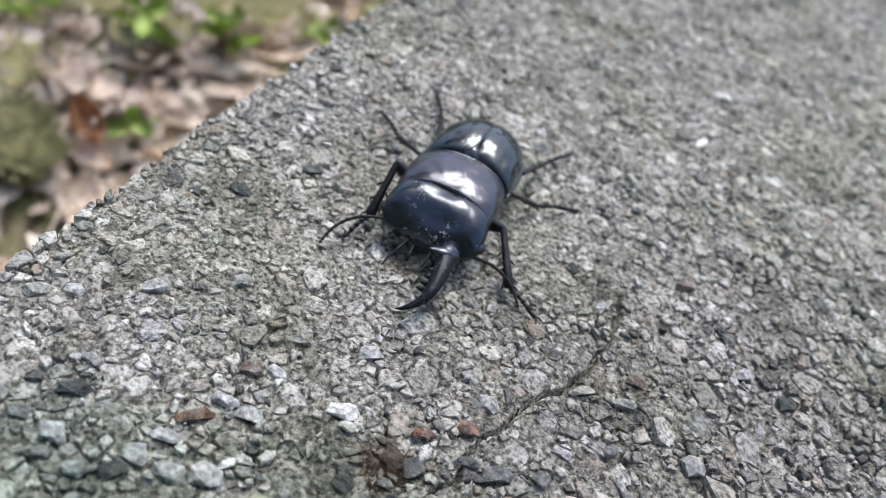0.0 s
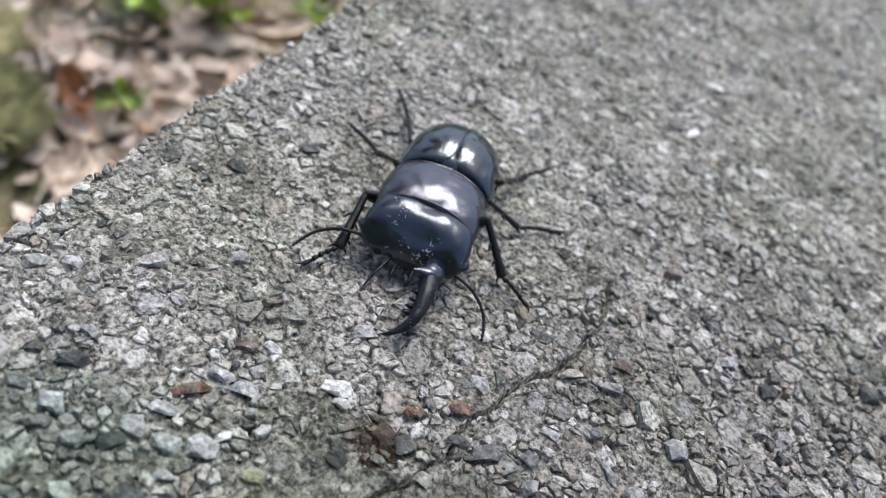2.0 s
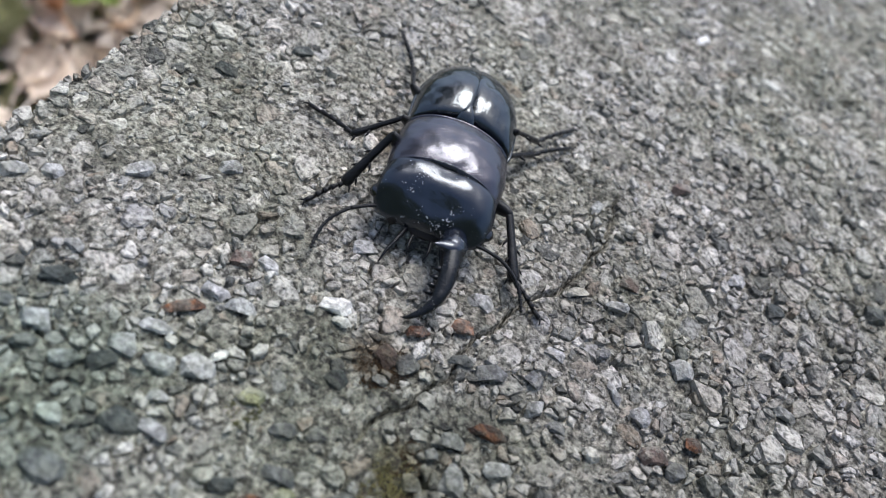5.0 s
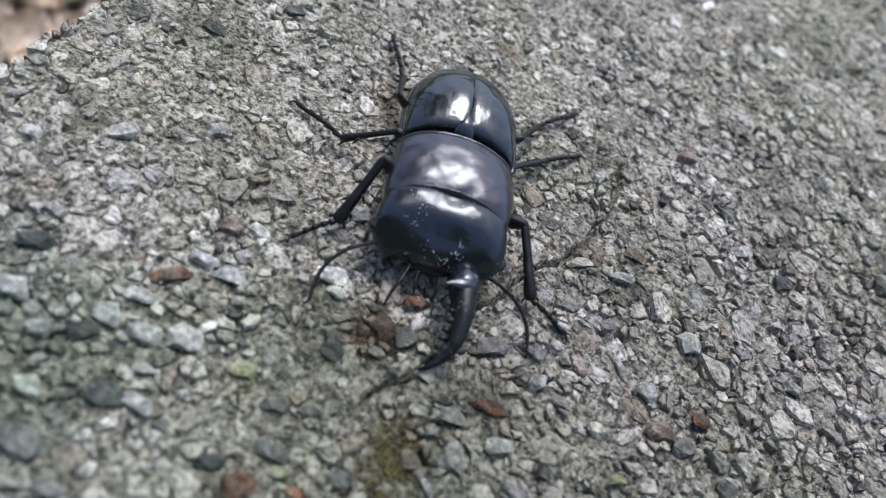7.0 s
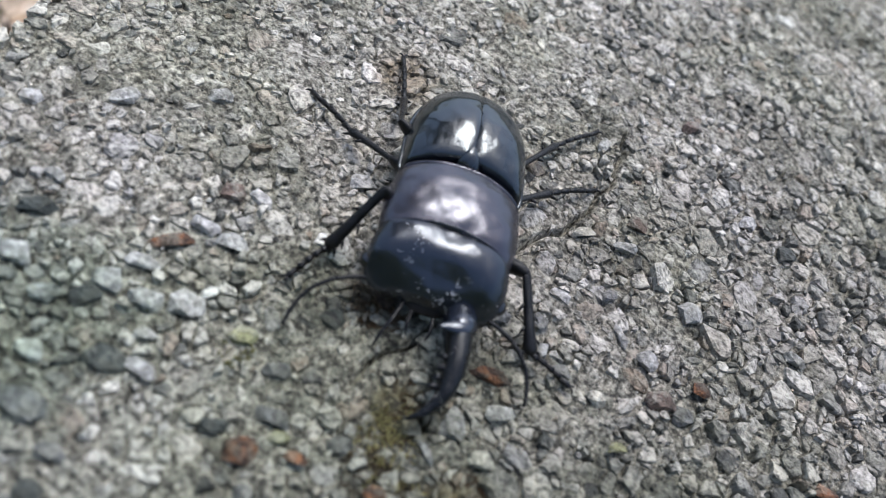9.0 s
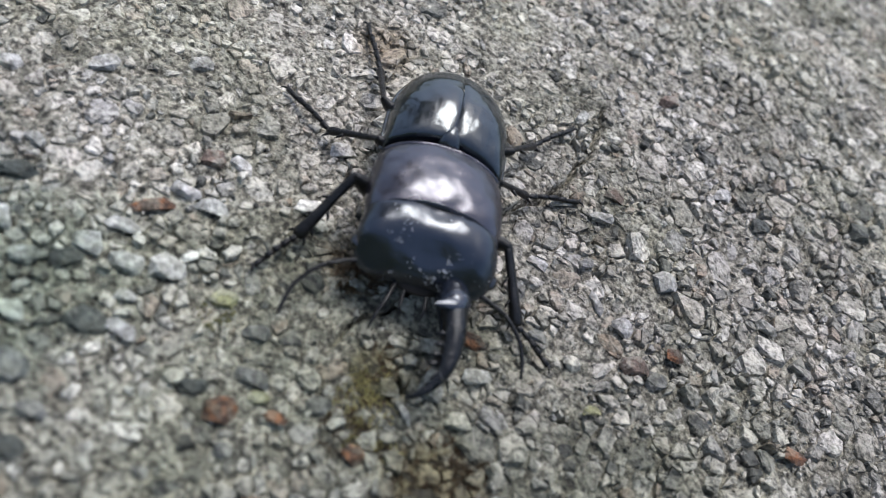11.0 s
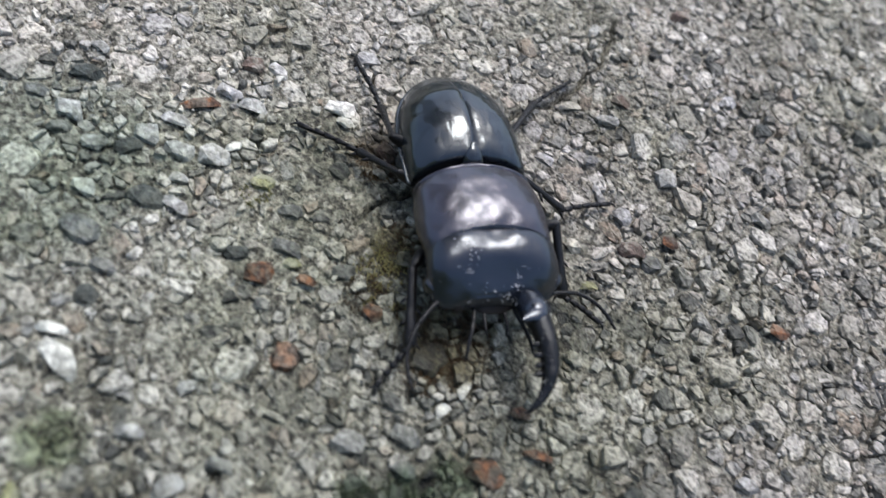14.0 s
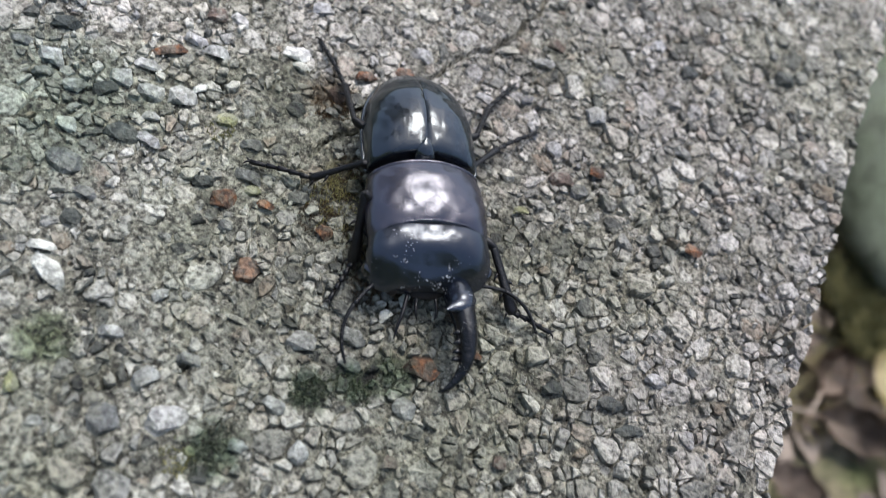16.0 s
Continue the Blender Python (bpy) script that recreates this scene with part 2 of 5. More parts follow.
LICHEN_STONE = plain_stone("lichened_stone", (0.30, 0.30, 0.17), 0.5)
MOSSY = plain_stone("mossy_rock_face", (0.115, 0.140, 0.105), 0.1, 0.9)
ELYTRA = shell_material("polished_black_shell", (0.008, 0.011, 0.015), 0.12, coat=0.17, satin=0.34, shine=0.66, streaks=0.38, ripple=0.25, tint=(0.86, 0.95, 1.0))
PRONOTUM = shell_material("satin_black_shell", (0.020, 0.0195, 0.027), 0.135, 900, 0.00009, coat=0.05, satin=0.42, shine=0.82, ripple=0.24, tint=(0.86, 0.89, 1.0))
HEAD = shell_material("dusty_black_shell", (0.007, 0.009, 0.015), 0.17, 900, 0.00006, dust=0.01, coat=0.11, front=0.045, shine=0.70, ripple=0.22, tint=(0.84, 0.92, 1.0))
LIMB = shell_material("black_limb", (0.005, 0.0045, 0.0045), 0.30, 800, 0.0003, shine=0.3)
UNDER = shell_material("dull_underside", (0.010, 0.008, 0.007), 0.5, shine=0.25)
EYE = shell_material("glossy_eye", (0.006, 0.005, 0.005), 0.12)
HORN = shell_material("mandible_horn", (0.0035, 0.0035, 0.004), 0.27, 500, 0.0004, dust=0.10, shine=0.34)
DEAD_LEAF = leaf_material("dead_leaf_blade", (0.58, 0.50, 0.42), (0.85, 0.785, 0.70))
RUST_LEAF = leaf_material("rust_leaf_blade", (0.30, 0.15, 0.07), (0.48, 0.27, 0.14))
YELLOW_LEAF = leaf_material("yellow_leaf_blade", (0.36, 0.33, 0.19), (0.60, 0.55, 0.36))
GREEN_LEAF = leaf_material("green_leaf_blade", (0.24, 0.36, 0.07), (0.46, 0.58, 0.18))
MOULD = leaf_material("leaf_mould", (0.04, 0.026, 0.012), (0.15, 0.095, 0.045))
DARK_MOSS = leaf_material("dark_moss", (0.016, 0.024, 0.014), (0.05, 0.068, 0.035))
MOSS = leaf_material("moss", (0.09, 0.095, 0.035), (0.25, 0.235, 0.10))
VERGE_MOSS = leaf_material("verge_moss_blade", (0.12, 0.125, 0.05), (0.26, 0.26, 0.12))
GROUND_MOSS = leaf_material("ground_moss_blade", (0.36, 0.36, 0.20), (0.57, 0.55, 0.35))
# darker grey-brown leaf colours for the right of the kerb
GREY_LEAF = leaf_material("grey_leaf_blade", (0.20, 0.165, 0.14), (0.44, 0.38, 0.32))
GREY_LITTER = leaf_material("grey_litter_blade", (0.13, 0.105, 0.085), (0.32, 0.27, 0.22), True)
CUSHION = leaf_material("cushion_moss_blade", (0.32, 0.33, 0.16), (0.52, 0.52, 0.29))
LITTER = leaf_material("leaf_litter_blade", (0.40, 0.335, 0.27), (0.68, 0.61, 0.52), True)
SOIL = soil_material()


def woodland_material():
    m, nodes, links, shader = material("unseen_foliage")
    place = nodes.new("ShaderNodeNewGeometry").outputs["Position"]
    crowns = noise_node(nodes, links, 1.6, 7, 0.7, place)
    links.new(ramp(nodes, links, crowns.outputs["Fac"], [(0.35, (0.012, 0.018, 0.008)), (0.55, (0.05, 0.075, 0.028)), (0.7, (0.10, 0.13, 0.05))]), shader.inputs["Base Color"])
    shader.inputs["Roughness"].default_value = 0.9
    return m


WOODLAND = woodland_material()
CROWN = leaf_material("tree_leaf", (0.035, 0.06, 0.018), (0.09, 0.13, 0.04), True)
BARK = plain_stone("bark", (0.12, 0.10, 0.08), 0.1, 0.9)


# ---- geometry helpers ----
def part(name, bm, mat, parent=None, label="", smooth=True):
    me = bpy.data.meshes.new(name)
    bm.to_mesh(me)
    bm.free()
    me.materials.append(mat)
    if smooth:
        me.polygons.foreach_set("use_smooth", [True] * len(me.polygons))
    ob = new(name, me)
    ob.parent = parent
    if label:
        tagged(ob, label)
    return ob


def mesh_of(name, verts, faces, mat, smooth=True):
    me = bpy.data.meshes.new(name)
    me.from_pydata(verts, [], faces)
    me.materials.append(mat)
    if smooth:
        me.polygons.foreach_set("use_smooth", [True] * len(me.polygons))
    return me


TABLES = {}


def lattice_noise(x, y, cell, seed):
    """Smooth noise from -1 to 1 over a plane, cell metres wide."""
    if seed not in TABLES:
        TABLES[seed] = np.random.RandomState(seed).uniform(-1, 1, (256, 256))
    table = TABLES[seed]
    u, v = x / cell + 1000, y / cell + 1000
    i, j = np.floor(u).astype(int), np.floor(v).astype(int)
    f, g = u - i, v - j
    f, g = f * f * (3 - 2 * f), g * g * (3 - 2 * g)
    at = lambda a, b: table[a % 256, b % 256]
    return (at(i, j) * (1 - f) + at(i + 1, j) * f) * (1 - g) + (at(i, j + 1) * (1 - f) + at(i + 1, j + 1) * f) * g


# ---- the kerb, the ground ----
LEFT, RIGHT, GROUND = -0.0553, 0.1012, -0.22
CRACK = [(0.0293, 0.0535), (0.0304, 0.0440), (0.0305, 0.0347), (0.0278, 0.0255), (0.0213, 0.0148), (0.0200, 0.0072), (0.0185, 0.0011), (0.0168, -0.0048), (0.0140, -0.0103), (0.0118, -0.0150)]


def from_crack(x, y):
    best = np.full(np.shape(x), 9.0)
    wx, wy = x + 0.0012 * lattice_noise(x, y, 0.004, 5), y + 0.0012 * lattice_noise(x, y, 0.004, 6)
    for (ax, ay), (bx, by) in zip(CRACK, CRACK[1:]):
        ux, uy = bx - ax, by - ay
        k = np.clip(((wx - ax) * ux + (wy - ay) * uy) / (ux * ux + uy * uy), 0, 1)
        best = np.minimum(best, np.hypot(wx - ax - k * ux, wy - ay - k * uy))
    return best


def worn(x, y):
    """How far the cement is washed out between the stones: little on one side of the kerb, more towards the other's near end."""
    k = np.clip((x - 0.004) / 0.045, 0, 1) * np.clip((0.13 - y) / 0.09, 0, 1)
    return np.clip(k + 0.35 * lattice_noise(x, y, 0.018, 8), 0, 1)


# small holes where a stone has fallen out: places named in mm, then a scatter of others
HOLE_MM = [(-18.1, 6.0), (-27.4, -25.0), (63.6, 0.5), (-4.0, -45.0), (7.0, 45.0), (56.0, 37.0), (40.0, 18.0), (16.0, -13.0), (36.0, 39.0), (95.0, 2.0)]
HOLES = [(0.001 * u, 0.001 * v) for u, v in HOLE_MM] + [(float(u), float(v)) for u, v in np.random.RandomState(77).uniform((LEFT + 0.005, -0.11), (RIGHT - 0.005, 0.20), (110, 2))]


def from_holes(x, y):
    best = np.full(np.shape(x), 9.0)
    for u, v in HOLES:
        best = np.minimum(best, np.hypot(x - u, y - v))
    return best


def relief(x, y):
    """Height of the worn cement between the stones."""
    h = -0.00026 - 0.00040 * worn(x, y) + 0.0006 * lattice_noise(x, y, 0.030, 1) + 0.0003 * lattice_noise(x, y, 0.006, 2) + 0.00035 * lattice_noise(x, y, 0.0022, 3) + 0.0003 * lattice_noise(x, y, 0.0011, 4)
    return h - 0.0021 * np.exp(-((from_holes(x, y) / 0.0009) ** 4)) - 0.0024 * np.exp(-((from_crack(x, y) / 0.00034) ** 4))


def build_kerb():
    """A long concrete kerb with worn, rounded arrises, one sheet over its sides and top."""
    r = 0.0022
    profile = [(LEFT + 0.0008, z) for z in np.linspace(GROUND - 0.05, -r - 0.004, 26)]
    profile += [(LEFT + r - r * math.cos(a), -r + r * math.sin(a)) for a in np.linspace(0, math.pi / 2, 9)]
    profile += [(x, 0.0) for x in np.concatenate([np.linspace(LEFT + r, 0.0100, 71)[1:], np.arange(0.01035, 0.0333, 0.00035), np.linspace(0.0337, RIGHT - r, 74)[:-1]])]
    profile += [(RIGHT - r + r * math.sin(a), -r + r * math.cos(a)) for a in np.linspace(0, math.pi / 2, 9)]
    profile += [(RIGHT - 0.0008, z) for z in np.linspace(-r - 0.004, GROUND - 0.05, 26)]
    profile = np.array(profile)
    ys = np.concatenate([np.linspace(-2.5, -0.135, 14), np.arange(-0.13, -0.0170, 0.0009), np.arange(-0.0165, 0.0555, 0.00035), np.arange(0.0560, 0.33, 0.0009), np.linspace(0.335, 0.6, 60), np.linspace(0.65, 4.0, 16)])
    px, pz = np.meshgrid(profile[:, 0], ys)[0], np.meshgrid(profile[:, 1], ys)[0]
    py = np.meshgrid(profile[:, 0], ys)[1]
    top = np.clip((pz + r) / r, 0, 1)
    side = np.where(px < (LEFT + RIGHT) / 2, -1.0, 1.0)
    wear = 0.0016 * lattice_noise(py, pz, 0.022, 11) + 0.0011 * lattice_noise(py, pz, 0.005, 12) + 0.0006 * lattice_noise(py, pz, 0.0018, 13)
    chips = np.maximum(0, lattice_noise(py, px, 0.012, 14) - 0.35) * 0.004
    x = px + side * (1 - top) * (wear - chips)
    z = pz + relief(px, py) * (0.35 + 0.65 * top) - chips * top * ((px < LEFT + 0.006) | (px > RIGHT - 0.006))
    verts = np.stack([x, py, z], -1).reshape(-1, 3)
    n, m = len(ys), len(profile)
    a = (np.arange(n - 1)[:, None] * m + np.arange(m - 1)[None]).ravel()
    faces = np.stack([a, a + 1, a + m + 1, a + m], -1)
    me = bpy.data.meshes.new("kerb")
    me.from_pydata(verts.tolist(), [], faces.tolist())
    me.materials.append(CEMENT)
    me.polygons.foreach_set("use_smooth", [True] * len(me.polygons))
    return tagged(new("kerb", me), "long grey exposed-aggregate concrete kerb with worn edges and a hairline crack", "kerb", kind="structure")


kerb = build_kerb()


def build_ground():
    """The woodland floor, one sheet to the horizon, uneven near the kerb."""
    xs = np.concatenate([[-300, -40, -8, -2], np.linspace(-1.0, 1.0, 81), [2, 8, 40, 300]])
    ys = np.concatenate([[-300, -40, -8, -2], np.linspace(-0.6, 1.4, 81), [3, 8, 40, 300]])
    gx, gy = np.meshgrid(xs, ys)
    near = np.exp(-((gx / 1.5) ** 2 + ((gy - 0.3) / 1.8) ** 2))
    gz = GROUND + near * (0.014 * lattice_noise(gx, gy, 0.16, 21) + 0.006 * lattice_noise(gx, gy, 0.05, 22))
    m = len(xs)
    a = (np.arange(len(ys) - 1)[:, None] * m + np.arange(m - 1)[None]).ravel()
    faces = np.stack([a, a + 1, a + m + 1, a + m], -1)
    me = bpy.data.meshes.new("ground")
    me.from_pydata(np.stack([gx, gy, gz], -1).reshape(-1, 3).tolist(), [], faces.tolist())
    me.materials.append(SOIL)
    me.polygons.foreach_set("use_smooth", [True] * len(me.polygons))
    return tagged(new("ground", me), "dark mossy woodland soil below the kerb", "ground", kind="structure")


build_ground()
GROUND_HEIGHT = lambda x, y: GROUND + math.exp(-((x / 1.5) ** 2 + ((y - 0.3) / 1.8) ** 2)) * (0.014 * float(lattice_noise(np.array(x), np.array(y), 0.16, 21)) + 0.006 * float(lattice_noise(np.array(x), np.array(y), 0.05, 22)))


def build_unseen_wood():
    """An added ring of dark wood, far outside the view, that shapes reflections and sky light."""
    verts, faces, n = [], [], 96
    for k in range(n):
        a = 2 * math.pi * k / n
        # the tall side behind the camera holds back sky and darkens reflections
        top = 0.9 + 6.3 * max(0.0, -math.sin(a)) ** 2 + 0.15 * math.sin(3 * a + 1) + 0.12 * math.sin(11 * a) + 0.08 * math.sin(23 * a + 2)
        for r, z in ((8.0, GROUND - 0.1), (8.0, top * 0.6), (8.6, top), (9.4, top * 0.5), (9.4, GROUND - 0.1)):
            verts.append((r * math.cos(a), r * math.sin(a), z))
    for k in range(n):
        for j in range(4):
            a, b = 5 * k + j, 5 * ((k + 1) % n) + j
            faces.append((a, b, b + 1, a + 1))
    return tagged(new("backdrop", mesh_of("backdrop", verts, faces, WOODLAND)), "dark green woodland ring added out of view to shape reflections", "backdrop", kind="structure")


build_unseen_wood()


def build_unseen_tree():
    """A tree added far outside the view, taken from the dark part of the reflections."""
    tree = tagged(new("tree"), "broad leafy tree added out of view for the shell's dark reflections", "tree")
    r = random.Random(23)
    part("trunk", tube(smoothed([(0, 0, -80, 200), (20, 10, 500, 150), (60, 30, 1500, 120), (40, 60, 2600, 90), (120, 40, 4200, 30)], 4), 12), BARK, tree)
    for k in range(7):
        a, h = 2.4 * k, 1500 + 330 * k
        reach = r.uniform(1100, 1600)
        part("limb", tube(smoothed([(50, 40, h, 60), (50 + 0.5 * reach * math.cos(a), 40 + 0.5 * reach * math.sin(a), h + 350, 40), (50 + reach * math.cos(a), 40 + reach * math.sin(a), h + 500, 10)], 3), 8), BARK, tree)
    clumps = [(r.gauss(0, 0.85), r.gauss(0, 0.85), r.gauss(3.4, 0.75), r.uniform(0.25, 0.55)) for _ in range(46)]
    verts, faces = [], []
    for x, y, z, size in clumps:
        for _ in range(70):
            m = pose(x + r.gauss(0, size * 0.5), y + r.gauss(0, size * 0.5), z + r.gauss(0, size * 0.35), r.uniform(-60, 60), r.uniform(-60, 60), r.uniform(0, 360))
            w, n = r.uniform(0.05, 0.10), len(verts)
            verts += [tuple(m @ Vector(v)) for v in ((-w, 0, 0), (0, -w * 0.5, 0.01), (w, 0, 0), (0, w * 0.5, 0.01))]
            faces.append((n, n + 1, n + 2, n + 3))
    crown = new("crown", mesh_of("crown", verts, faces, CROWN, False))
    crown.parent = tree
    tree.matrix_basis = pose(-2.9, 1.6, GROUND)
    return tree


# ---- the beetle ----
def loft(stations, sides=40, start=0.0, stop=360.0, bend=0.0, power=2.0, seam=0.0):
    """A shell through sections across y. Each station: y, half width, bottom, height of the widest line, top (mm).
    bend: how far the flanks run ahead of the middle. Angles: 90 is the middle of the back."""
    bm = bmesh.new()
    closed = stop - start >= 360
    angles = [radians(start + (stop - start) * k / sides) for k in range(sides + (0 if closed else 1))]
    rings = []
    for y, w, low, mid, high in stations:
        ring = []
        for a in angles:
            c, s = math.cos(a), math.sin(a)
            x = w * math.copysign(abs(c) ** (2 / power), c)
            z = mid + ((high - mid) if s > 0 else (mid - low)) * math.copysign(abs(s) ** (2 / power), s)
            if s > 0 and seam:
                z -= seam * math.exp(-((x / 0.28) ** 2))
            ring.append(bm.verts.new((x * MM, (y + bend * (x / 9.0) ** 2) * MM, z * MM)))
        rings.append(ring)
    for one, two in zip(rings, rings[1:]):
        for k in range(len(one) if closed else len(one) - 1):
            j = (k + 1) % len(one)
            bm.faces.new((one[k], one[j], two[j], two[k]))
    if closed:
        bm.faces.new(rings[0][::-1])
        bm.faces.new(rings[-1])
    bmesh.ops.recalc_face_normals(bm, faces=bm.faces)
    return bm


def smoothed(stations, steps=5):
    """More stations between the given ones, along a smooth curve."""
    s = np.array(stations, float)
    out = []
    for i in range(len(s) - 1):
        p0, p1, p2, p3 = s[max(i - 1, 0)], s[i], s[i + 1], s[min(i + 2, len(s) - 1)]
        for k in range(steps):
            t = k / steps
            out.append(0.5 * (2 * p1 + (p2 - p0) * t + (2 * p0 - 5 * p1 + 4 * p2 - p3) * t * t + (3 * p1 - p0 - 3 * p2 + p3) * t ** 3))
    out.append(s[-1])
    return [tuple(float(c) for c in v) for v in out]


def tube(points, sides=10, flat=1.0, cap=True):
    """A tapered, bent limb through points (x, y, z, radius) in mm, flat times as high as wide."""
    bm = bmesh.new()
    pts = [Vector(p[:3]) for p in points]
    rings = []
    for i, p in enumerate(points):
        way = (pts[min(i + 1, len(pts) - 1)] - pts[max(i - 1, 0)]).normalized()
        up = Vector((0, 0, 1)) if abs(way.z) < 0.95 else Vector((0, 1, 0))
        side = way.cross(up).normalized()
        up = side.cross(way)
        rings.append([bm.verts.new((pts[i] + p[3] * (math.cos(a) * side + flat * math.sin(a) * up)) * MM) for a in [2 * math.pi * k / sides for k in range(sides)]])
    for one, two in zip(rings, rings[1:]):
        for k in range(sides):
            j = (k + 1) % sides
            bm.faces.new((one[k], one[j], two[j], two[k]))
    if cap:
        bm.faces.new(rings[0][::-1])
        bm.faces.new(rings[-1])
    bmesh.ops.recalc_face_normals(bm, faces=bm.faces)
    return bm


def joined(*bms):
    whole = bmesh.new()
    for b in bms:
        me = bpy.data.meshes.new("piece")
        b.to_mesh(me)
        b.free()
        whole.from_mesh(me)
        bpy.data.meshes.remove(me)
    return whole


def spline(points, steps=6):
    return smoothed(points, steps)


def hoop(station, bend, power, radius):
    """A thin raised bead over the back of a shell, along one of its sections."""
    y, w, low, mid, high = station
    points = []
    for k in range(45):
        a = radians(-14 + 208 * k / 44)
        c, s = math.cos(a), math.sin(a)
        x = w * math.copysign(abs(c) ** (2 / power), c)
        z = mid + ((high - mid) if s > 0 else (mid - low)) * math.copysign(abs(s) ** (2 / power), s)
        points.append((x, y + bend * (x / 9.0) ** 2, z, radius))
    return tube(points, 8)


def build_beetle():
    beetle = tagged(new("stag_beetle"), "glossy black stag beetle with one curved mandible, walking on concrete", "beetle")
    # abdomen and breast under the wing cases
    part("abdomen", loft(smoothed([(-17.57, 1.3, 4.2, 5, 6), (-15.28, 4.79, 3.2, 5.2, 7), (-9.55, 6.87, 2.6, 5.4, 8.5), (-3.82, 6.96, 2.6, 5.6, 9), (1, 7, 2.8, 5.8, 9), (6, 7.2, 3, 6, 9), (11, 7.4, 3.2, 6, 9), (15, 6.4, 3.4, 5.6, 7.5)])), UNDER, beetle)
    wing = [(0.30, 7.7, 5.3, 6.4, 8.2), (0.28, 8.05, 4.9, 6.6, 9.6), (0.22, 8.25, 4.7, 6.7, 10.7), (-0.1, 8.40, 4.4, 6.8, 11.35), (-0.9, 8.50, 4.1, 6.9, 11.85), (-2.6, 8.54, 3.8, 6.9, 12.35), (-5.2, 8.58, 3.6, 6.8, 12.8), (-8.25, 8.52, 3.5, 6.6, 12.7), (-12.1, 7.9, 3.4, 6.3, 11.8), (-15.3, 6.7, 3.4, 5.9, 10.2), (-17.6, 5.0, 3.6, 5.5, 8.4), (-19.1, 3.4, 4, 5.2, 7), (-19.85, 1.2, 4.6, 5.1, 6), (-19.95, 0.2, 4.9, 5.2, 5.7)]
    wing = [(0.92 * y - 1.25, 1.045 * w, low, mid, high) for y, w, low, mid, high in wing]
    for name, side, a, b in (("right_wing_case", 1, -26, 89.75), ("left_wing_case", -1, 90.25, 206)):
        shell = loft(smoothed(wing, 6), 34, a, b, bend=1.3, power=2.0, seam=0.25)
        hem = [(side * (w + 0.12), y + 1.3 * (w / 9.0) ** 2, mid - 0.35, 0.30) for y, w, low, mid, high in smoothed(wing, 3)]
        bm = joined(shell, tube(hem, 8))
        bmesh.ops.translate(bm, verts=bm.verts, vec=(-0.3 * MM, 0, 0))
        part(name, bm, ELYTRA, beetle, "polished blue-black wing case with a raised hem")
    part("scutellum", loft(smoothed([(0.2, 1.6, 8.6, 9.6, 10.6), (-0.6, 1.6, 9.4, 10.5, 11.5), (-1.6, 1.15, 10.6, 11.4, 12.1), (-2.5, 0.5, 11.4, 11.9, 12.35), (-2.9, 0.15, 11.8, 12.0, 12.35)], 4), 16), ELYTRA, beetle)
    # fore body, hinged to the wing cases
    shield = [(0.3, 7.3, 4.8, 7.9, 10), (0.5, 8, 4.3, 7.9, 10.9), (1, 8.5, 3.9, 7.9, 11.6), (2.2, 8.95, 3.5, 7.9, 12.1), (4, 9.25, 3.3, 7.9, 12.45), (6.5, 9.45, 3.2, 7.9, 12.55), (9, 9.35, 3.2, 7.9, 12.3), (10.7, 9.1, 3.3, 7.9, 11.9), (11.4, 8.9, 3.6, 7.9, 11.55), (11.65, 8.6, 4.2, 7.9, 11)]
    bead = joined(loft(smoothed(shield, 5), 48, bend=1.5, power=2.15), hoop((1.15, 8.55, 3.9, 7.9, 11.66), 1.5, 2.15, 0.26), hoop((11.2, 8.92, 3.6, 7.9, 11.64), 1.5, 2.15, 0.17))
    pronotum = part("pronotum", bead, PRONOTUM, beetle, "satin black neck shield with a purple sheen")
    crown = loft(smoothed([(10, 7.94, 4.6, 7.7, 10), (10.8, 8.36, 4.2, 7.7, 10.9), (11.8, 8.67, 3.9, 7.7, 11.4), (13.06, 9.04, 3.7, 7.6, 11.55), (14.68, 9.3, 3.6, 7.4, 11.15), (16.3, 9.4, 3.6, 7.0, 10.25), (17.56, 9.3, 3.6, 6.5, 9.1), (18.46, 8.99, 3.6, 5.9, 7.9), (19.18, 8.36, 3.7, 5.2, 6.7), (19.63, 7.42, 4, 4.9, 5.7), (19.81, 6.27, 4.3, 4.7, 5.1)], 5), 64, bend=-0.2, power=2.5)
    for v in crown.verts:
        x, y, z = v.co / MM
        if z > 6.5:
            # a dip behind the brow, a hollow in front, a swelling over each eye
            z += -0.5 * math.exp(-((x / 2.0) ** 2) - ((y - 12.6) / 1.6) ** 2) - 0.75 * math.exp(-((x / 4.6) ** 2) - ((y - 17.0) / 1.7) ** 2)
            z += 0.35 * math.exp(-(((abs(x) - 7.2) / 1.3) ** 2) - ((y - 16.6) / 1.6) ** 2)
            v.co.z = z * MM
    head = part("head", crown, HEAD, beetle, "broad dusty black head")
    for s in (1, -1):
        part("eye", tube(spline([(s * 8.7, 15.7, 6.2, 0.2), (s * 8.9, 16.3, 6.4, 0.85), (s * 9.0, 17.0, 6.4, 1.05), (s * 8.8, 17.7, 6.2, 0.75), (s * 8.7, 18.1, 5.9, 0.2)], 3), 12), EYE, head)
    part("upper_lip", loft(smoothed([(18.5, 3.4, 3.4, 4.6, 5.4), (19.5, 3, 3.5, 4.3, 5), (20.1, 2.2, 3.7, 4.1, 4.5), (20.4, 1, 3.8, 4, 4.2)], 4), 20), UNDER, head)
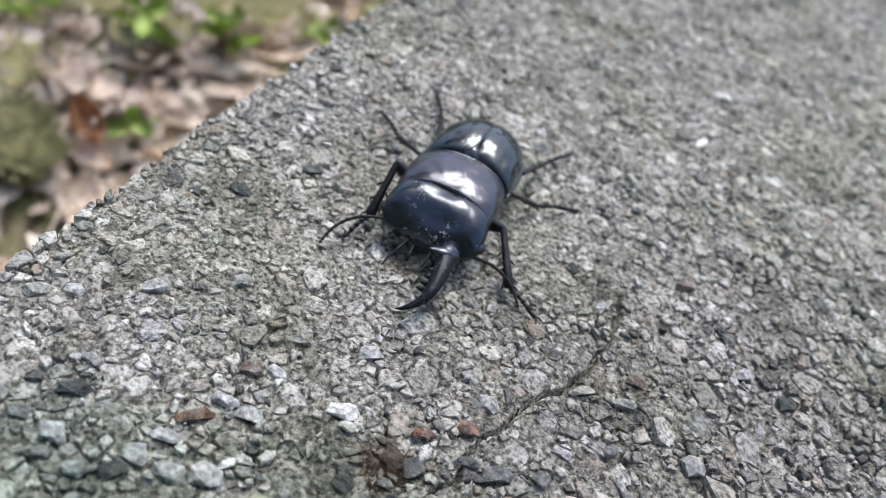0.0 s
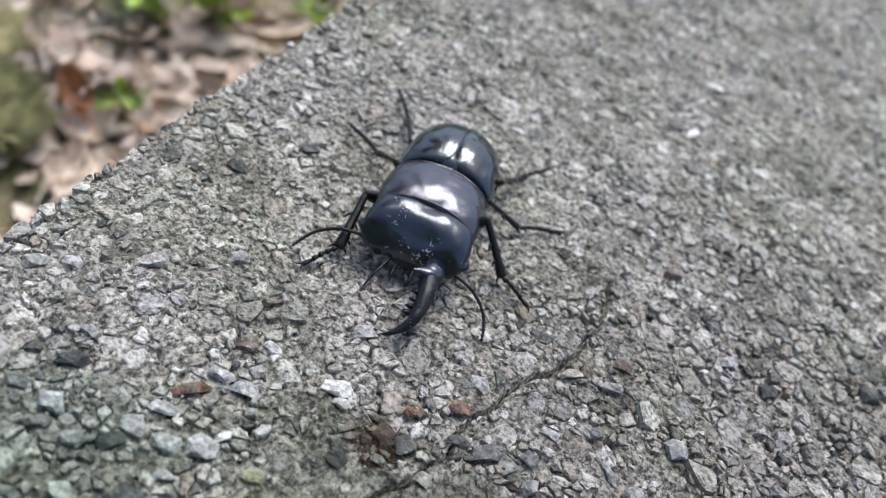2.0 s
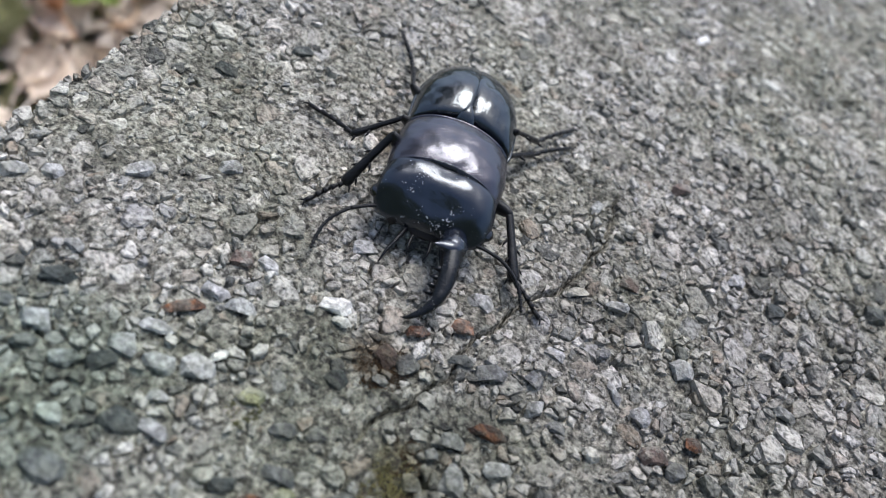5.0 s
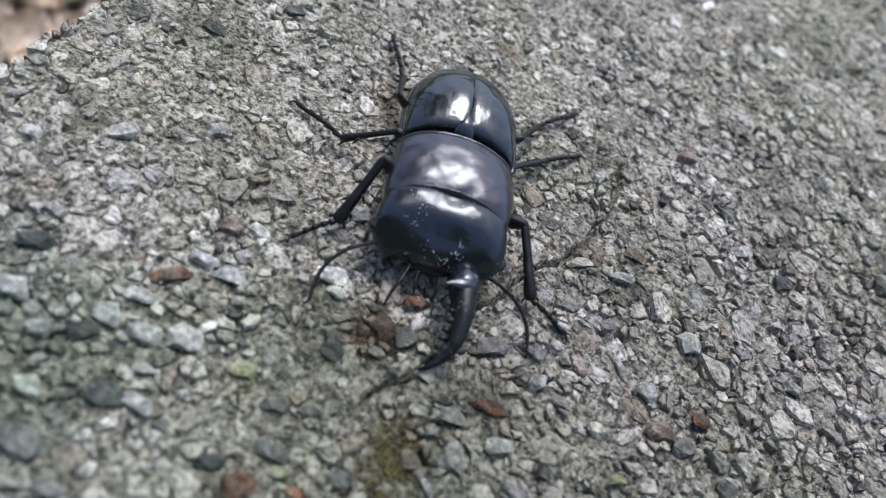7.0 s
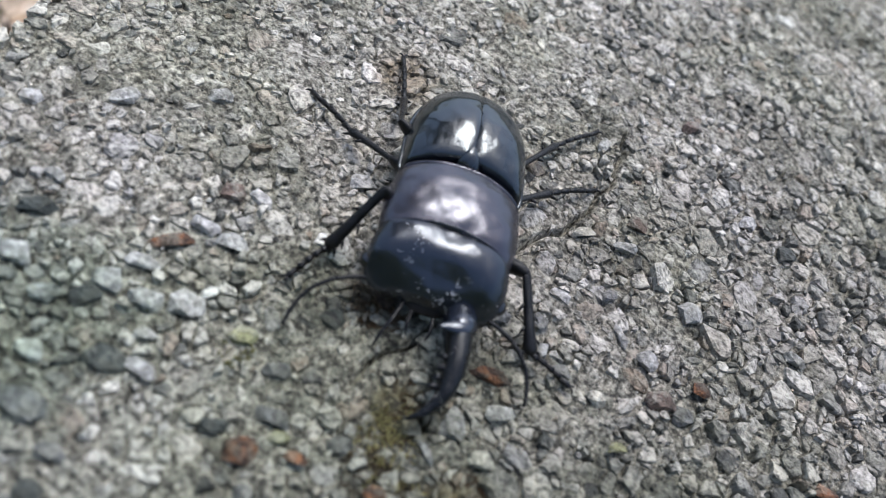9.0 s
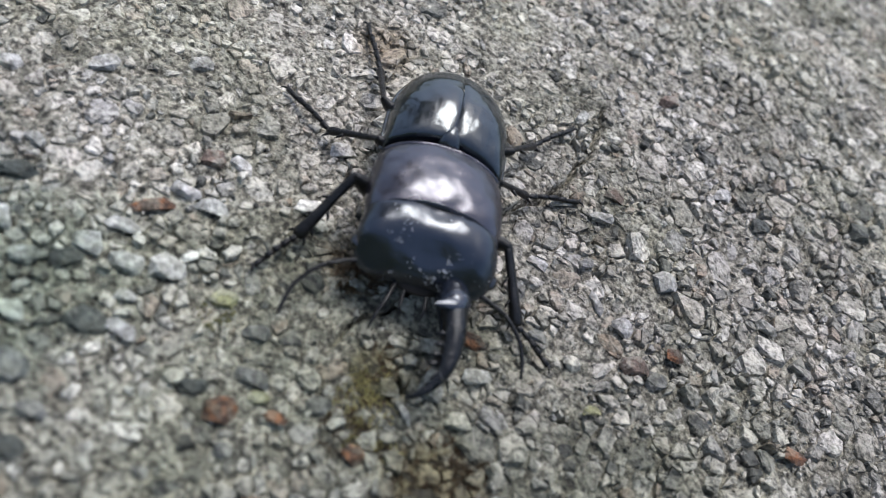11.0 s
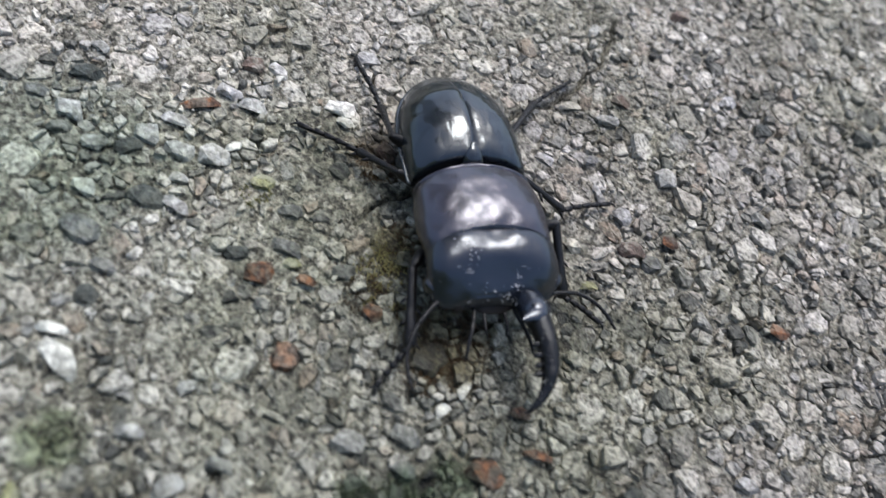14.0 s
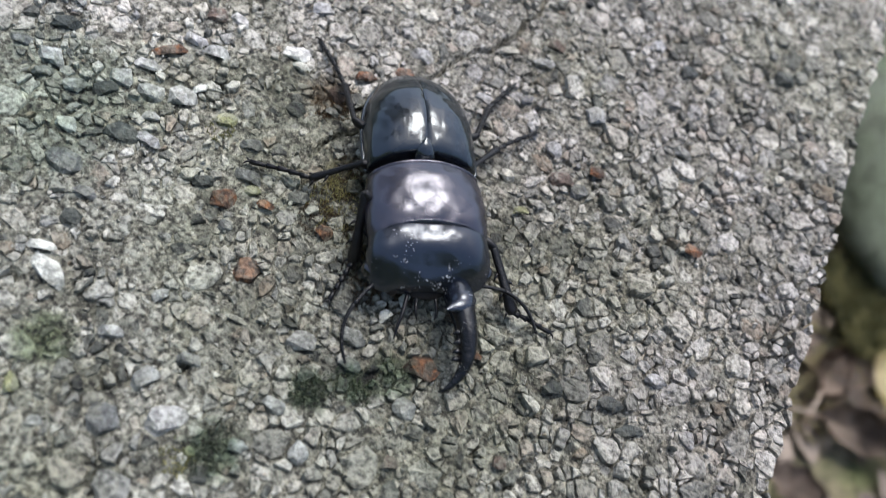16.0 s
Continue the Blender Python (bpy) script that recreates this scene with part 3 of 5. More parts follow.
    # the one mandible, with its upright inner tooth and a row of small teeth
    blade = tube(spline([(-4.4, 18.6, 5.2, 1.71), (-4.6, 20.4, 5.7, 1.80), (-4.6, 22.0, 6.3, 1.80), (-4.9, 24.4, 6.4, 1.57), (-5.1, 27.0, 6.0, 1.44), (-5.0, 29.4, 5.1, 1.19), (-4.5, 31.2, 4.2, 0.90), (-3.3, 32.8, 3.4, 0.59), (-1.8, 33.9, 2.7, 0.32), (-0.9, 34.0, 2.3, 0.07)], 6), 16, 0.95)
    part("mandible_tooth", tube(spline([(-6.5, 20.9, 6.4, 0.35), (-5.9, 21.6, 6.9, 0.9), (-4.9, 22.3, 7.3, 1.25), (-3.6, 22.9, 7.5, 1.1), (-2.4, 23.4, 7.8, 0.55), (-1.6, 23.8, 8.1, 0.06)], 5), 14, 0.75), HEAD, head, "polished inner tooth at the mandible's base")
    small = [tube([(x, y, z, 0.55), (x + 0.7, y + 0.15, z + 0.1, 0.4), (x + 1.25, y + 0.35, z + 0.15, 0.08)], 8) for x, y, z in ((-4.0, 26.4, 6.2), (-4.0, 27.7, 5.8), (-3.9, 28.9, 5.3), (-3.7, 29.9, 4.8))]
    part("mandible_base", tube(spline([(-4.4, 18.8, 5.2, 1.6), (-4.5, 19.6, 5.5, 2.05), (-4.6, 20.8, 5.9, 2.15), (-4.6, 22.0, 6.4, 2.12), (-4.6, 22.7, 6.5, 1.7)], 4), 18, 0.98), HEAD, head, "polished blue-black base of the mandible")
    part("mandible", joined(blade, *small), HORN, head, "long curved black mandible with small inner teeth")
    part("mandible_stump", tube(spline([(5, 17.5, 4.6, 1.4), (5.1, 18.7, 4.5, 1.3), (5.1, 19.6, 4.3, 0.9), (5, 20, 4.2, 0.3)], 4), 14), UNDER, head, "broken-off stump of the second mandible")
    # elbowed feelers with a saw-toothed club
    feelers = []
    for s in (1, -1):
        path = [(s * 7.9, 18.6, 5.4, 0.40), (s * 9.6, 19.4, 5.3, 0.28), (s * 11.8, 20.6, 4.9, 0.33)]
        club = spline([(s * 11.8, 20.6, 4.9, 0.33), (s * 13.4, 22.0, 4.1, 0.27), (s * 14.6, 23.8, 3.2, 0.27), (s * 15.1, 25.8, 2.3, 0.27), (s * 15.2, 27.4, 1.6, 0.16)], 4)
        beads = [tube([(x - s * 0.1, y - 0.3, z, 0.1), (x, y, z, r + 0.16), (x, y + 0.3, z - 0.1, 0.1)], 8) for x, y, z, r in club[4::2]]
        feelers.append(part("antenna", joined(tube(spline(path, 4), 8), tube(club, 8), *beads), LIMB, head))
        part("palp", tube(spline([(s * 2.6, 19.0, 4.2, 0.35), (s * 3.6, 22.2, 3.8, 0.3), (s * 4.4, 24.2, 3.0, 0.26), (s * 4.9, 26.0, 2.0, 0.12)], 4), 8), LIMB, head)
        part("palp", tube(spline([(s * 1.4, 19.4, 4.0, 0.3), (s * 1.6, 22.0, 3.4, 0.25), (s * 1.3, 23.2, 2.6, 0.1)], 4), 8), LIMB, head)
    return beetle, pronotum, head, feelers


def femur_mesh(length, r):
    return tube(spline([(-0.6, 0, 0, r * 0.7), (0.6, 0, 0, r * 0.95), (length * 0.35, 0, 0.05, r * 1.1), (length * 0.7, 0, 0.1, r), (length * 0.92, 0, 0, r * 0.78), (length + 0.35, 0, -0.1, r * 0.45)], 4), 14, 1.25)


def tibia_mesh(length, r, spines):
    shaft = tube(spline([(-0.3, 0, 0, r * 0.5), (0.5, 0, 0, r * 0.75), (length * 0.4, 0, 0.05, r * 0.8), (length * 0.75, 0, 0, r * 1.0), (length * 0.95, 0, 0, r * 1.2), (length + 0.25, 0, -0.05, r * 0.8)], 4), 12, 0.85)
    spikes = []
    for k in range(spines):
        x = length * (0.42 + 0.56 * k / max(spines - 1, 1))
        for s in (1, -1) if k == spines - 1 else ((1,) if k % 2 else (-1,)):
            spikes.append(tube([(x - 0.3, s * r * 0.6, 0, 0.3), (x + 0.3, s * (r + 0.35), -0.1, 0.2), (x + 0.85, s * (r + 0.7), -0.2, 0.04)], 6))
    return joined(shaft, *spikes)


def tarsus_mesh(length):
    pieces = []
    step = length / 5.6
    for k in range(5):
        x0, x1 = k * step, (k + (1.0 if k < 4 else 1.5)) * step
        z = 0.25 * math.sin(k * 0.9)
        pieces.append(tube([(x0, 0, z, 0.30), (x0 + (x1 - x0) * 0.5, 0, z + 0.05, 0.40), (x1 - 0.08, 0, z, 0.52 if k < 4 else 0.42), (x1 + 0.05, 0, z, 0.2)], 8))
    for s in (1, -1):
        pieces.append(tube(spline([(length - 0.2, 0, 0, 0.2), (length + 0.35, s * 0.4, 0.1, 0.15), (length + 0.75, s * 0.75, -0.25, 0.03)], 3), 6))
    return joined(*pieces)


# hip in the beetle's space (mm), lengths of thigh, shin and foot, thickness, spines
LEGS = [
    ((5.6, 8.2, 4.6), 6.8, 10.6, 7.2, 1.0, 5), ((5.4, -0.6, 4.2), 4.8, 8.8, 10.2, 0.84, 3), ((5.0, -6.0, 4.2), 6.2, 11.6, 11.5, 0.80, 3),
    ((-5.6, 8.2, 4.6), 6.8, 10.6, 7.2, 1.0, 5), ((-5.4, -0.6, 4.2), 4.8, 8.8, 10.2, 0.84, 3), ((-5.0, -6.0, 4.2), 6.2, 11.6, 11.5, 0.80, 3),
]
beetle, pronotum, head, feelers = build_beetle()
limbs = []
for hip, thigh, shin, foot, thick, spines in LEGS:
    limbs.append((part("femur", femur_mesh(thigh, thick), LIMB, beetle), part("tibia", tibia_mesh(shin, thick * (0.86 if spines > 3 else 0.74), spines), LIMB, beetle), part("tarsus", tarsus_mesh(foot), LIMB, beetle)))


build_unseen_tree()


# ---- dead leaves, sprouts and moss ----
def leaf_mesh(name, length, width, curl, mat, lobes, seed):
    """A leaf blade with a midrib, curled and cupped, with some thickness."""
    rnd = random.Random(seed)
    bm = bmesh.new()
    n, m = 14, 6
    rows = []
    for i in range(n + 1):
        t = i / n
        w = width * (math.sin(math.pi * min(1, t * 0.96 + 0.02)) ** 0.75) * (1 + lobes * math.sin(t * 19 + seed)) * 0.5
        row = []
        for j in range(-m, m + 1):
            u = j / m
            x = u * w
            z = curl * length * (t - 0.5) ** 2 + 0.55 * curl * width * u * u + 0.03 * width * math.sin(7 * t + 5 * u + seed) - (0.0009 if j == 0 else 0)
            row.append(bm.verts.new((x, (t - 0.5) * length + rnd.uniform(-1, 1) * 0.0006, z)))
        rows.append(row)
    for one, two in zip(rows, rows[1:]):
        for j in range(2 * m):
            bm.faces.new((one[j], one[j + 1], two[j + 1], two[j]))
    bmesh.ops.solidify(bm, geom=bm.faces[:], thickness=0.0004)
    me = bpy.data.meshes.new(name)
    bm.to_mesh(me)
    bm.free()
    me.materials.append(mat)
    me.polygons.foreach_set("use_smooth", [True] * len(me.polygons))
    return me


def dead_leaf(length, width, curl, lobes, seed, mat, label):
    leaf = tagged(new("dead_leaf"), label, "leaf", group="fallen leaves beside the kerb")
    blade = new("blade", leaf_mesh("blade", length, width, curl, mat, lobes, seed))
    blade.parent = leaf
    part("stalk", tube(spline([(0, -length / MM / 2 + 2, 4, 0.6), (1, -length / MM / 2 - 8, 5, 0.7), (2, -length / MM / 2 - 14, 2, 0.6)], 3), 6), mat, leaf)
    return leaf


rnd = random.Random(7)
SHAPES = ((0.036, 0.019, 0.4, 0.05, 1), (0.030, 0.013, 0.6, 0.03, 2), (0.027, 0.019, 0.5, 0.12, 3), (0.046, 0.022, 0.4, 0.08, 4), (0.024, 0.013, 0.8, 0.03, 5))


def strew(count, mat, label, x0, x1, y0, y1):
    """Leaves of five shapes over a stretch of the ground."""
    kinds = [dead_leaf(*shape, mat, label) for shape in SHAPES]
    for k in range(count):
        x, y = rnd.uniform(x0, x1), rnd.uniform(y0, y1)
        m = pose(x, y, GROUND_HEIGHT(x, y) + 0.004 + 0.003 * (k % 4), rnd.uniform(-14, 14), rnd.uniform(-14, 14), rnd.uniform(0, 360))
        if k < len(kinds):
            kinds[k].matrix_basis = m
        else:
            copy_thing(kinds[k % len(kinds)], m)


strew(250, DEAD_LEAF, "dry curled brown leaf lying in the litter on the ground", -0.40, -0.14, 0.07, 0.52)
strew(42, GREY_LEAF, "damp grey-brown leaf rotting on the ground", 0.13, 0.42, 0.0, 0.62)


def sprout(seed):
    """A seedling: a few small green leaves on a short stem."""
    r = random.Random(seed)
    plant = tagged(new("seedling"), "small bright green seedling growing among dead leaves", "plant", group="seedlings in the litter")
    part("stem", tube(spline([(0, 0, -4, 0.9), (1, 1, 12, 0.8), (0, 2, 26, 0.5)], 3), 6), GREEN_LEAF, plant)
    for k in range(5):
        leaf = new("leaf", leaf_mesh("leaf", r.uniform(0.022, 0.036), r.uniform(0.012, 0.018), 0.6, GREEN_LEAF, 0.03, seed * 10 + k))
        leaf.parent = plant
        a = 360 * k / 5 + r.uniform(-20, 20)
        leaf.matrix_basis = pose(0, 0, 0.014 + 0.003 * k, 0, 0, a) @ pose(0, 0.016, 0.004, r.uniform(-5, 30), 0, 0)
    return plant


plants = [sprout(1), sprout(2), sprout(3)]
places = [(-0.333, 0.268), (-0.287, 0.304), (-0.242, 0.342), (-0.229, 0.229), (-0.213, 0.392), (-0.36, 0.36), (-0.40, 0.33)]
for k, (x, y) in enumerate(places):
    m = pose(x, y, GROUND_HEIGHT(x, y) + 0.006, rnd.uniform(-15, 15), rnd.uniform(-15, 15), rnd.uniform(0, 360)) @ Matrix.Scale(0.75, 4)
    if k < len(plants):
        plants[k].matrix_basis = m
    else:
        copy_thing(plants[k % 3], m)

fallen = dead_leaf(0.034, 0.017, 0.9, 0.06, 11, RUST_LEAF, "rust-brown curled dead leaf among the litter")
fallen.matrix_basis = pose(-0.245, 0.212, GROUND_HEIGHT(-0.245, 0.212) + 0.016, 8, -6, 60)
fallen = dead_leaf(0.040, 0.024, 0.5, 0.05, 12, YELLOW_LEAF, "pale yellow dead leaf lying on the grey-brown litter")
fallen.matrix_basis = pose(0.254, 0.160, GROUND_HEIGHT(0.254, 0.160) + 0.020, -10, 12, 25)


def leaf_litter(name, label, mat, seed, count, low, high):
    """The countless small dead leaves of one side of the kerb, thinning out, each folded along its rib."""
    r = random.Random(seed)
    verts, faces = [], []
    for k in range(count):
        if k < count * 0.5:
            x, y = r.uniform(low, high), r.uniform(0.0, 0.80)
        else:
            x, y = math.copysign(0.1 + abs(r.gauss(0, 1.3)), low + high), 0.3 + r.gauss(0, 1.3)
        a, b = r.uniform(0.008, 0.021), r.uniform(0.004, 0.009)
        m = pose(x, y, GROUND_HEIGHT(x, y) + r.uniform(0.001, 0.006), r.uniform(-18, 18), r.uniform(-18, 18), r.uniform(0, 360))
        curl, fold = r.uniform(-0.2, 0.5) * a, r.uniform(0.1, 0.6) * b
        shape = [(-a, 0, curl), (-a * 0.45, b * 0.85, fold), (a * 0.35, b, fold), (a, 0, curl), (a * 0.35, -b, fold), (-a * 0.45, -b * 0.85, fold), (-a * 0.4, 0, 0), (a * 0.35, 0, 0)]
        n = len(verts)
        verts += [tuple(m @ Vector(v)) for v in shape]
        faces += [tuple(n + i for i in f) for f in ((0, 6, 1), (6, 7, 2, 1), (7, 3, 2), (0, 5, 6), (5, 4, 7, 6), (4, 3, 7))]
    return tagged(new(name, mesh_of(name, verts, faces, mat)), label, "leaves", kind="stuff")


leaf_litter("leaf_litter", "small dry brown leaves strewn over the soil", LITTER, 17, 3000, -0.62, -0.075)
leaf_litter("damp_leaf_litter", "small darker grey-brown leaves strewn over the soil", GREY_LITTER, 18, 1500, 0.12, 0.50)


def mossy_rock():
    """A low rounded rock with a green film, half sunk in the soil."""
    bm = bmesh.new()
    bmesh.ops.create_icosphere(bm, subdivisions=4, radius=1.0)
    for v in bm.verts:
        n = noise.noise(v.co * 1.7) * 0.22 + noise.noise(v.co * 5.0) * 0.06
        v.co = Vector((v.co.x * 0.085, v.co.y * 0.12, v.co.z * 0.05)) * (1 + n)
    ob = part("rock", bm, MOSSY)
    ob.matrix_basis = pose(0.268, 0.338, GROUND_HEIGHT(0.268, 0.338) + 0.012, 0, 0, 12)
    return tagged(ob, "low dark green mossy rock half sunk in soil", "rock")


mossy_rock()


def tufts(name, label, spots, mat, size, seed):
    """Many tiny blades in clumps, one mesh."""
    r = random.Random(seed)
    verts, faces = [], []
    for cx, cy, cz, radius, count in spots:
        for _ in range(count):
            a, d = r.uniform(0, 2 * math.pi), radius * math.sqrt(r.random())
            x, y = cx + d * math.cos(a), cy + d * math.sin(a)
            h, w, lean = size * r.uniform(0.5, 1.3), size * 0.22, r.uniform(0, 2 * math.pi)
            dx, dy = math.cos(lean), math.sin(lean)
            n = len(verts)
            verts += [(x - dy * w, y + dx * w, cz), (x + dy * w, y - dx * w, cz), (x + dx * h * 0.35, y + dy * h * 0.35, cz + h * 0.7), (x + dx * h * 0.8, y + dy * h * 0.8, cz + h)]
            faces += [(n, n + 1, n + 2), (n + 1, n + 3, n + 2), (n + 2, n + 3, n)]
    return tagged(new(name, mesh_of(name, verts, faces, mat, False)), label, "moss", kind="stuff")


tufts("ground_moss", "patches of yellow-green moss between the leaves", [(x, y, GROUND_HEIGHT(x, y), rnd.uniform(0.02, 0.05), 260) for x, y in [(rnd.uniform(-0.6, -0.12), rnd.uniform(0.05, 0.75)) for _ in range(20)] + [(rnd.uniform(0.15, 0.4), rnd.uniform(0.0, 0.6)) for _ in range(16)]], GROUND_MOSS, 0.009, 3)
tufts("bank_moss", "broad cushions of yellow-green moss behind the dead leaves", [(x, y, GROUND_HEIGHT(x, y) + 0.003, rnd.uniform(0.018, 0.035), 420) for x, y in ((-0.36, 0.29), (-0.33, 0.32), (-0.30, 0.35), (-0.27, 0.385), (-0.32, 0.39), (-0.38, 0.34), (-0.24, 0.41), (-0.35, 0.42), (-0.29, 0.44), (-0.40, 0.38), (-0.42, 0.30), (-0.285, 0.31), (-0.31, 0.225), (-0.20, 0.47))], GROUND_MOSS, 0.012, 8)
tufts("moss_cushion", "dark green moss growing at the foot of the kerb", [(x, y, GROUND_HEIGHT(x, y) + 0.008, rnd.uniform(0.008, 0.013), 150) for x, y in ((-0.262, 0.183), (-0.245, 0.168), (-0.275, 0.190), (-0.250, 0.180))], CUSHION, 0.014, 9)
tufts("verge_moss", "olive moss round the foot of a rock", [(x, y, GROUND_HEIGHT(x, y) + 0.006, rnd.uniform(0.010, 0.018), 260) for x, y in ((0.236, 0.214), (0.250, 0.205), (0.226, 0.222), (0.262, 0.198), (0.242, 0.195))], VERGE_MOSS, 0.010, 10)
tufts("kerb_moss", "thin yellow-green moss in hollows of the kerb", [(x * MM + rnd.uniform(-0.002, 0.002), y * MM + rnd.uniform(-0.002, 0.002), -0.0002, 0.0024, 50) for x, y in ((16.9, -17.4), (19.8, -21.1), (20.3, -26.3), (23.5, -23.3), (19.0, -18.5), (21.5, -22.0), (18.5, -24.0), (-2.5, -18.5), (24.5, -67.1))], MOSS, 0.0008, 4)
tufts("leaf_mould", "brown crumbs of leaf mould in hollows of the kerb", [(x * MM + rnd.uniform(-0.0015, 0.0015), y * MM + rnd.uniform(-0.0015, 0.0015), -0.0001, rnd.uniform(0.0024, 0.0045), 520) for x, y in ((17.9, -13.4), (9.4, -3.5), (11, -3.4), (19.3, -20.5), (20.3, -26.3), (24.1, -27.2), (29.6, -30.0), (32.3, -26.0), (31, -23), (33.6, -20.6), (35, -24), (36, -29), (33, -31))], MOULD, 0.0004, 6)
tufts("kerb_dark_moss", "dark green moss in joints of the kerb", [(x * MM + rnd.uniform(-0.0015, 0.0015), y * MM + rnd.uniform(-0.0015, 0.0015), -0.0002, 0.0022, 60) for x, y in ((30.6, -50.8), (32.5, -49.5), (34.2, -48.0), (35.7, -47.1), (38.0, -44.8), (40.4, -42.1), (-0.6, -61.1), (26.0, -66.0), (25.0, -62.0))], DARK_MOSS, 0.0007, 5)


# ---- the stones in the kerb's face ----
def rock_mesh(name, seed, mat, flat=0.8, points=13):
    """An angular chip of crushed stone, one unit wide, with a broken flat top."""
    r = random.Random(seed)
    bm = bmesh.new()
    squash = r.uniform(0.62, 1.0)
    for k in range(points):
        a = 2 * math.pi * (k + r.uniform(-0.35, 0.35)) / points * 2
        top = k % 2
        d = r.uniform(0.55, 0.86) if top else r.uniform(0.82, 1.08)
        bm.verts.new((d * math.cos(a), squash * d * math.sin(a), r.uniform(0.16, 0.30) * flat if top else r.uniform(-0.9, -0.08) * flat))
    bm.verts.new((r.uniform(-0.15, 0.15), r.uniform(-0.15, 0.15), r.uniform(0.26, 0.36) * flat))
    bm.verts.new((0, 0, -flat))
    bmesh.ops.convex_hull(bm, input=bm.verts[:])
    loose = [v for v in bm.verts if not v.link_faces]
    bmesh.ops.delete(bm, geom=loose, context="VERTS")
    bmesh.ops.recalc_face_normals(bm, faces=bm.faces)
    me = bpy.data.meshes.new(name)
    bm.to_mesh(me)
    bm.free()
    me.materials.append(mat)
    return me


# stones that stand out by their colour: x, y, half length, half width (mm), turn
MARKED = []


def mark(mat, rows):
    MARKED.extend((*row, mat) for row in rows)


mark(WHITE_STONE, [(0.0, 0.0, 2.6, 2.2, 20), (1.8, -1.9, 1.4, 0.9, 10), (-8.4, -16.0, 1.3, 1.0, 60), (-6.6, -54.0, 3.6, 2.1, -10), (-9.6, -51.5, 2.2, 1.3, 20), (36.0, -34.2, 1.4, 0.9, 75), (37.2, -30.1, 1.7, 0.8, 85), (32.0, 118.0, 3.0, 1.2, 70), (49.8, 116.0, 2.8, 1.6, 10), (31.8, 146.0, 3.2, 1.8, 30)])
mark(RUST_STONE, [(-16.5, -12.5, 2.9, 1.1, 40), (27.1, -4.9, 3.0, 1.7, 20), (11.7, 3.6, 2.0, 1.5, 30), (5.8, -30.7, 2.3, 2.0, 30), (11.6, -28.2, 1.6, 1.2, 10), (15.4, -39.2, 2.5, 2.1, 80), (21.4, -27.2, 1.6, 1.5, 0), (76.2, 7.5, 1.9, 1.5, 0), (17.0, 8.5, 2.0, 1.6, 30), (45.2, -28.6, 1.5, 1.0, 20), (44.7, -38.3, 2.6, 2.0, 20), (49.8, -32.5, 2.4, 1.2, 20), (55.0, 12.0, 1.6, 1.2, 15)])
mark(LILAC_STONE, [(-9.6, -18.6, 2.6, 2.1, 15), (18.5, -62.9, 3.3, 2.8, 50), (-17.4, -17.1, 2.3, 1.3, 19), (25.6, -13.7, 1.9, 2.3, 13), (21.2, -17.3, 1.4, 1.7, 34), (-11.2, -24.9, 1.5, 1.0, 37)])
mark(CREAM_STONE, [(41.4, 1.1, 1.5, 1.4, 0), (30.0, 26.5, 2.3, 1.0, 45), (40.0, 76.1, 2.0, 1.2, 45), (48.7, -16.5, 1.5, 1.2, 0), (17.6, -5.6, 1.5, 1.2, 0), (38.5, 112.0, 2.2, 1.0, 100), (-0.8, -30.1, 1.5, 1.4, 35), (30.5, -16.3, 2.1, 1.5, 13)])
mark(DARK_STONE, [(-31.6, -18.2, 2.8, 2.1, 30), (-12.9, -29.8, 2.9, 2.4, 20), (63.5, -30.2, 2.2, 1.7, 30), (-39.0, 30.0, 2.2, 1.6, 0), (-19.6, -25.1, 2.0, 1.5, 61), (5.9, -10.2, 1.9, 1.6, 25), (-32.6, 43.6, 2.2, 1.8, 46), (62.7, 47.1, 2.0, 1.6, 38), (-9.5, -45.7, 1.6, 1.5, 33), (81.7, 61.2, 3.2, 2.9, 39), (72.4, -27.4, 2.4, 1.5, 22), (76.8, -29.8, 2.9, 1.2, 31)])
mark(GREY_STONE, [(23.3, -9.0, 2.0, 1.4, 20), (50.2, 23.7, 2.2, 1.8, 50), (-33.3, -13.1, 1.5, 1.2, 0), (31.5, 2.5, 1.9, 1.6, 60), (26.8, 46.7, 2.0, 1.3, 80), (67.8, 26.6, 1.9, 1.4, 0), (-1.9, 11.8, 2.2, 1.7, 40), (7.6, -49.0, 1.3, 1.1, 70), (33.4, -39.6, 2.2, 1.9, 0), (77.9, -19.5, 1.9, 1.5, 10), (12.9, -59.8, 2.0, 1.6, 60), (45.2, -44.9, 1.9, 1.5, 0), (-19.0, -21.5, 2.4, 2.0, 10), (-26.0, 12.0, 2.1, 1.5, 35), (-47.8, -8.1, 2.0, 1.7, 42), (-43.7, -5.1, 1.6, 1.7, 27), (17.7, 14.4, 2.2, 1.7, 14), (36.9, 28.3, 2.3, 1.6, 27)])
mark(GREY_STONE, [(30.8, 13.1, 1.8, 1.3, 1), (30.2, -9.1, 2.4, 1.1, 34), (46.4, 11.5, 1.8, 1.6, -12), (-35.5, 3.0, 2.4, 1.6, 56), (28.3, -61.3, 1.5, 1.3, 31), (5.1, -71.5, 1.3, 0.7, 31)])
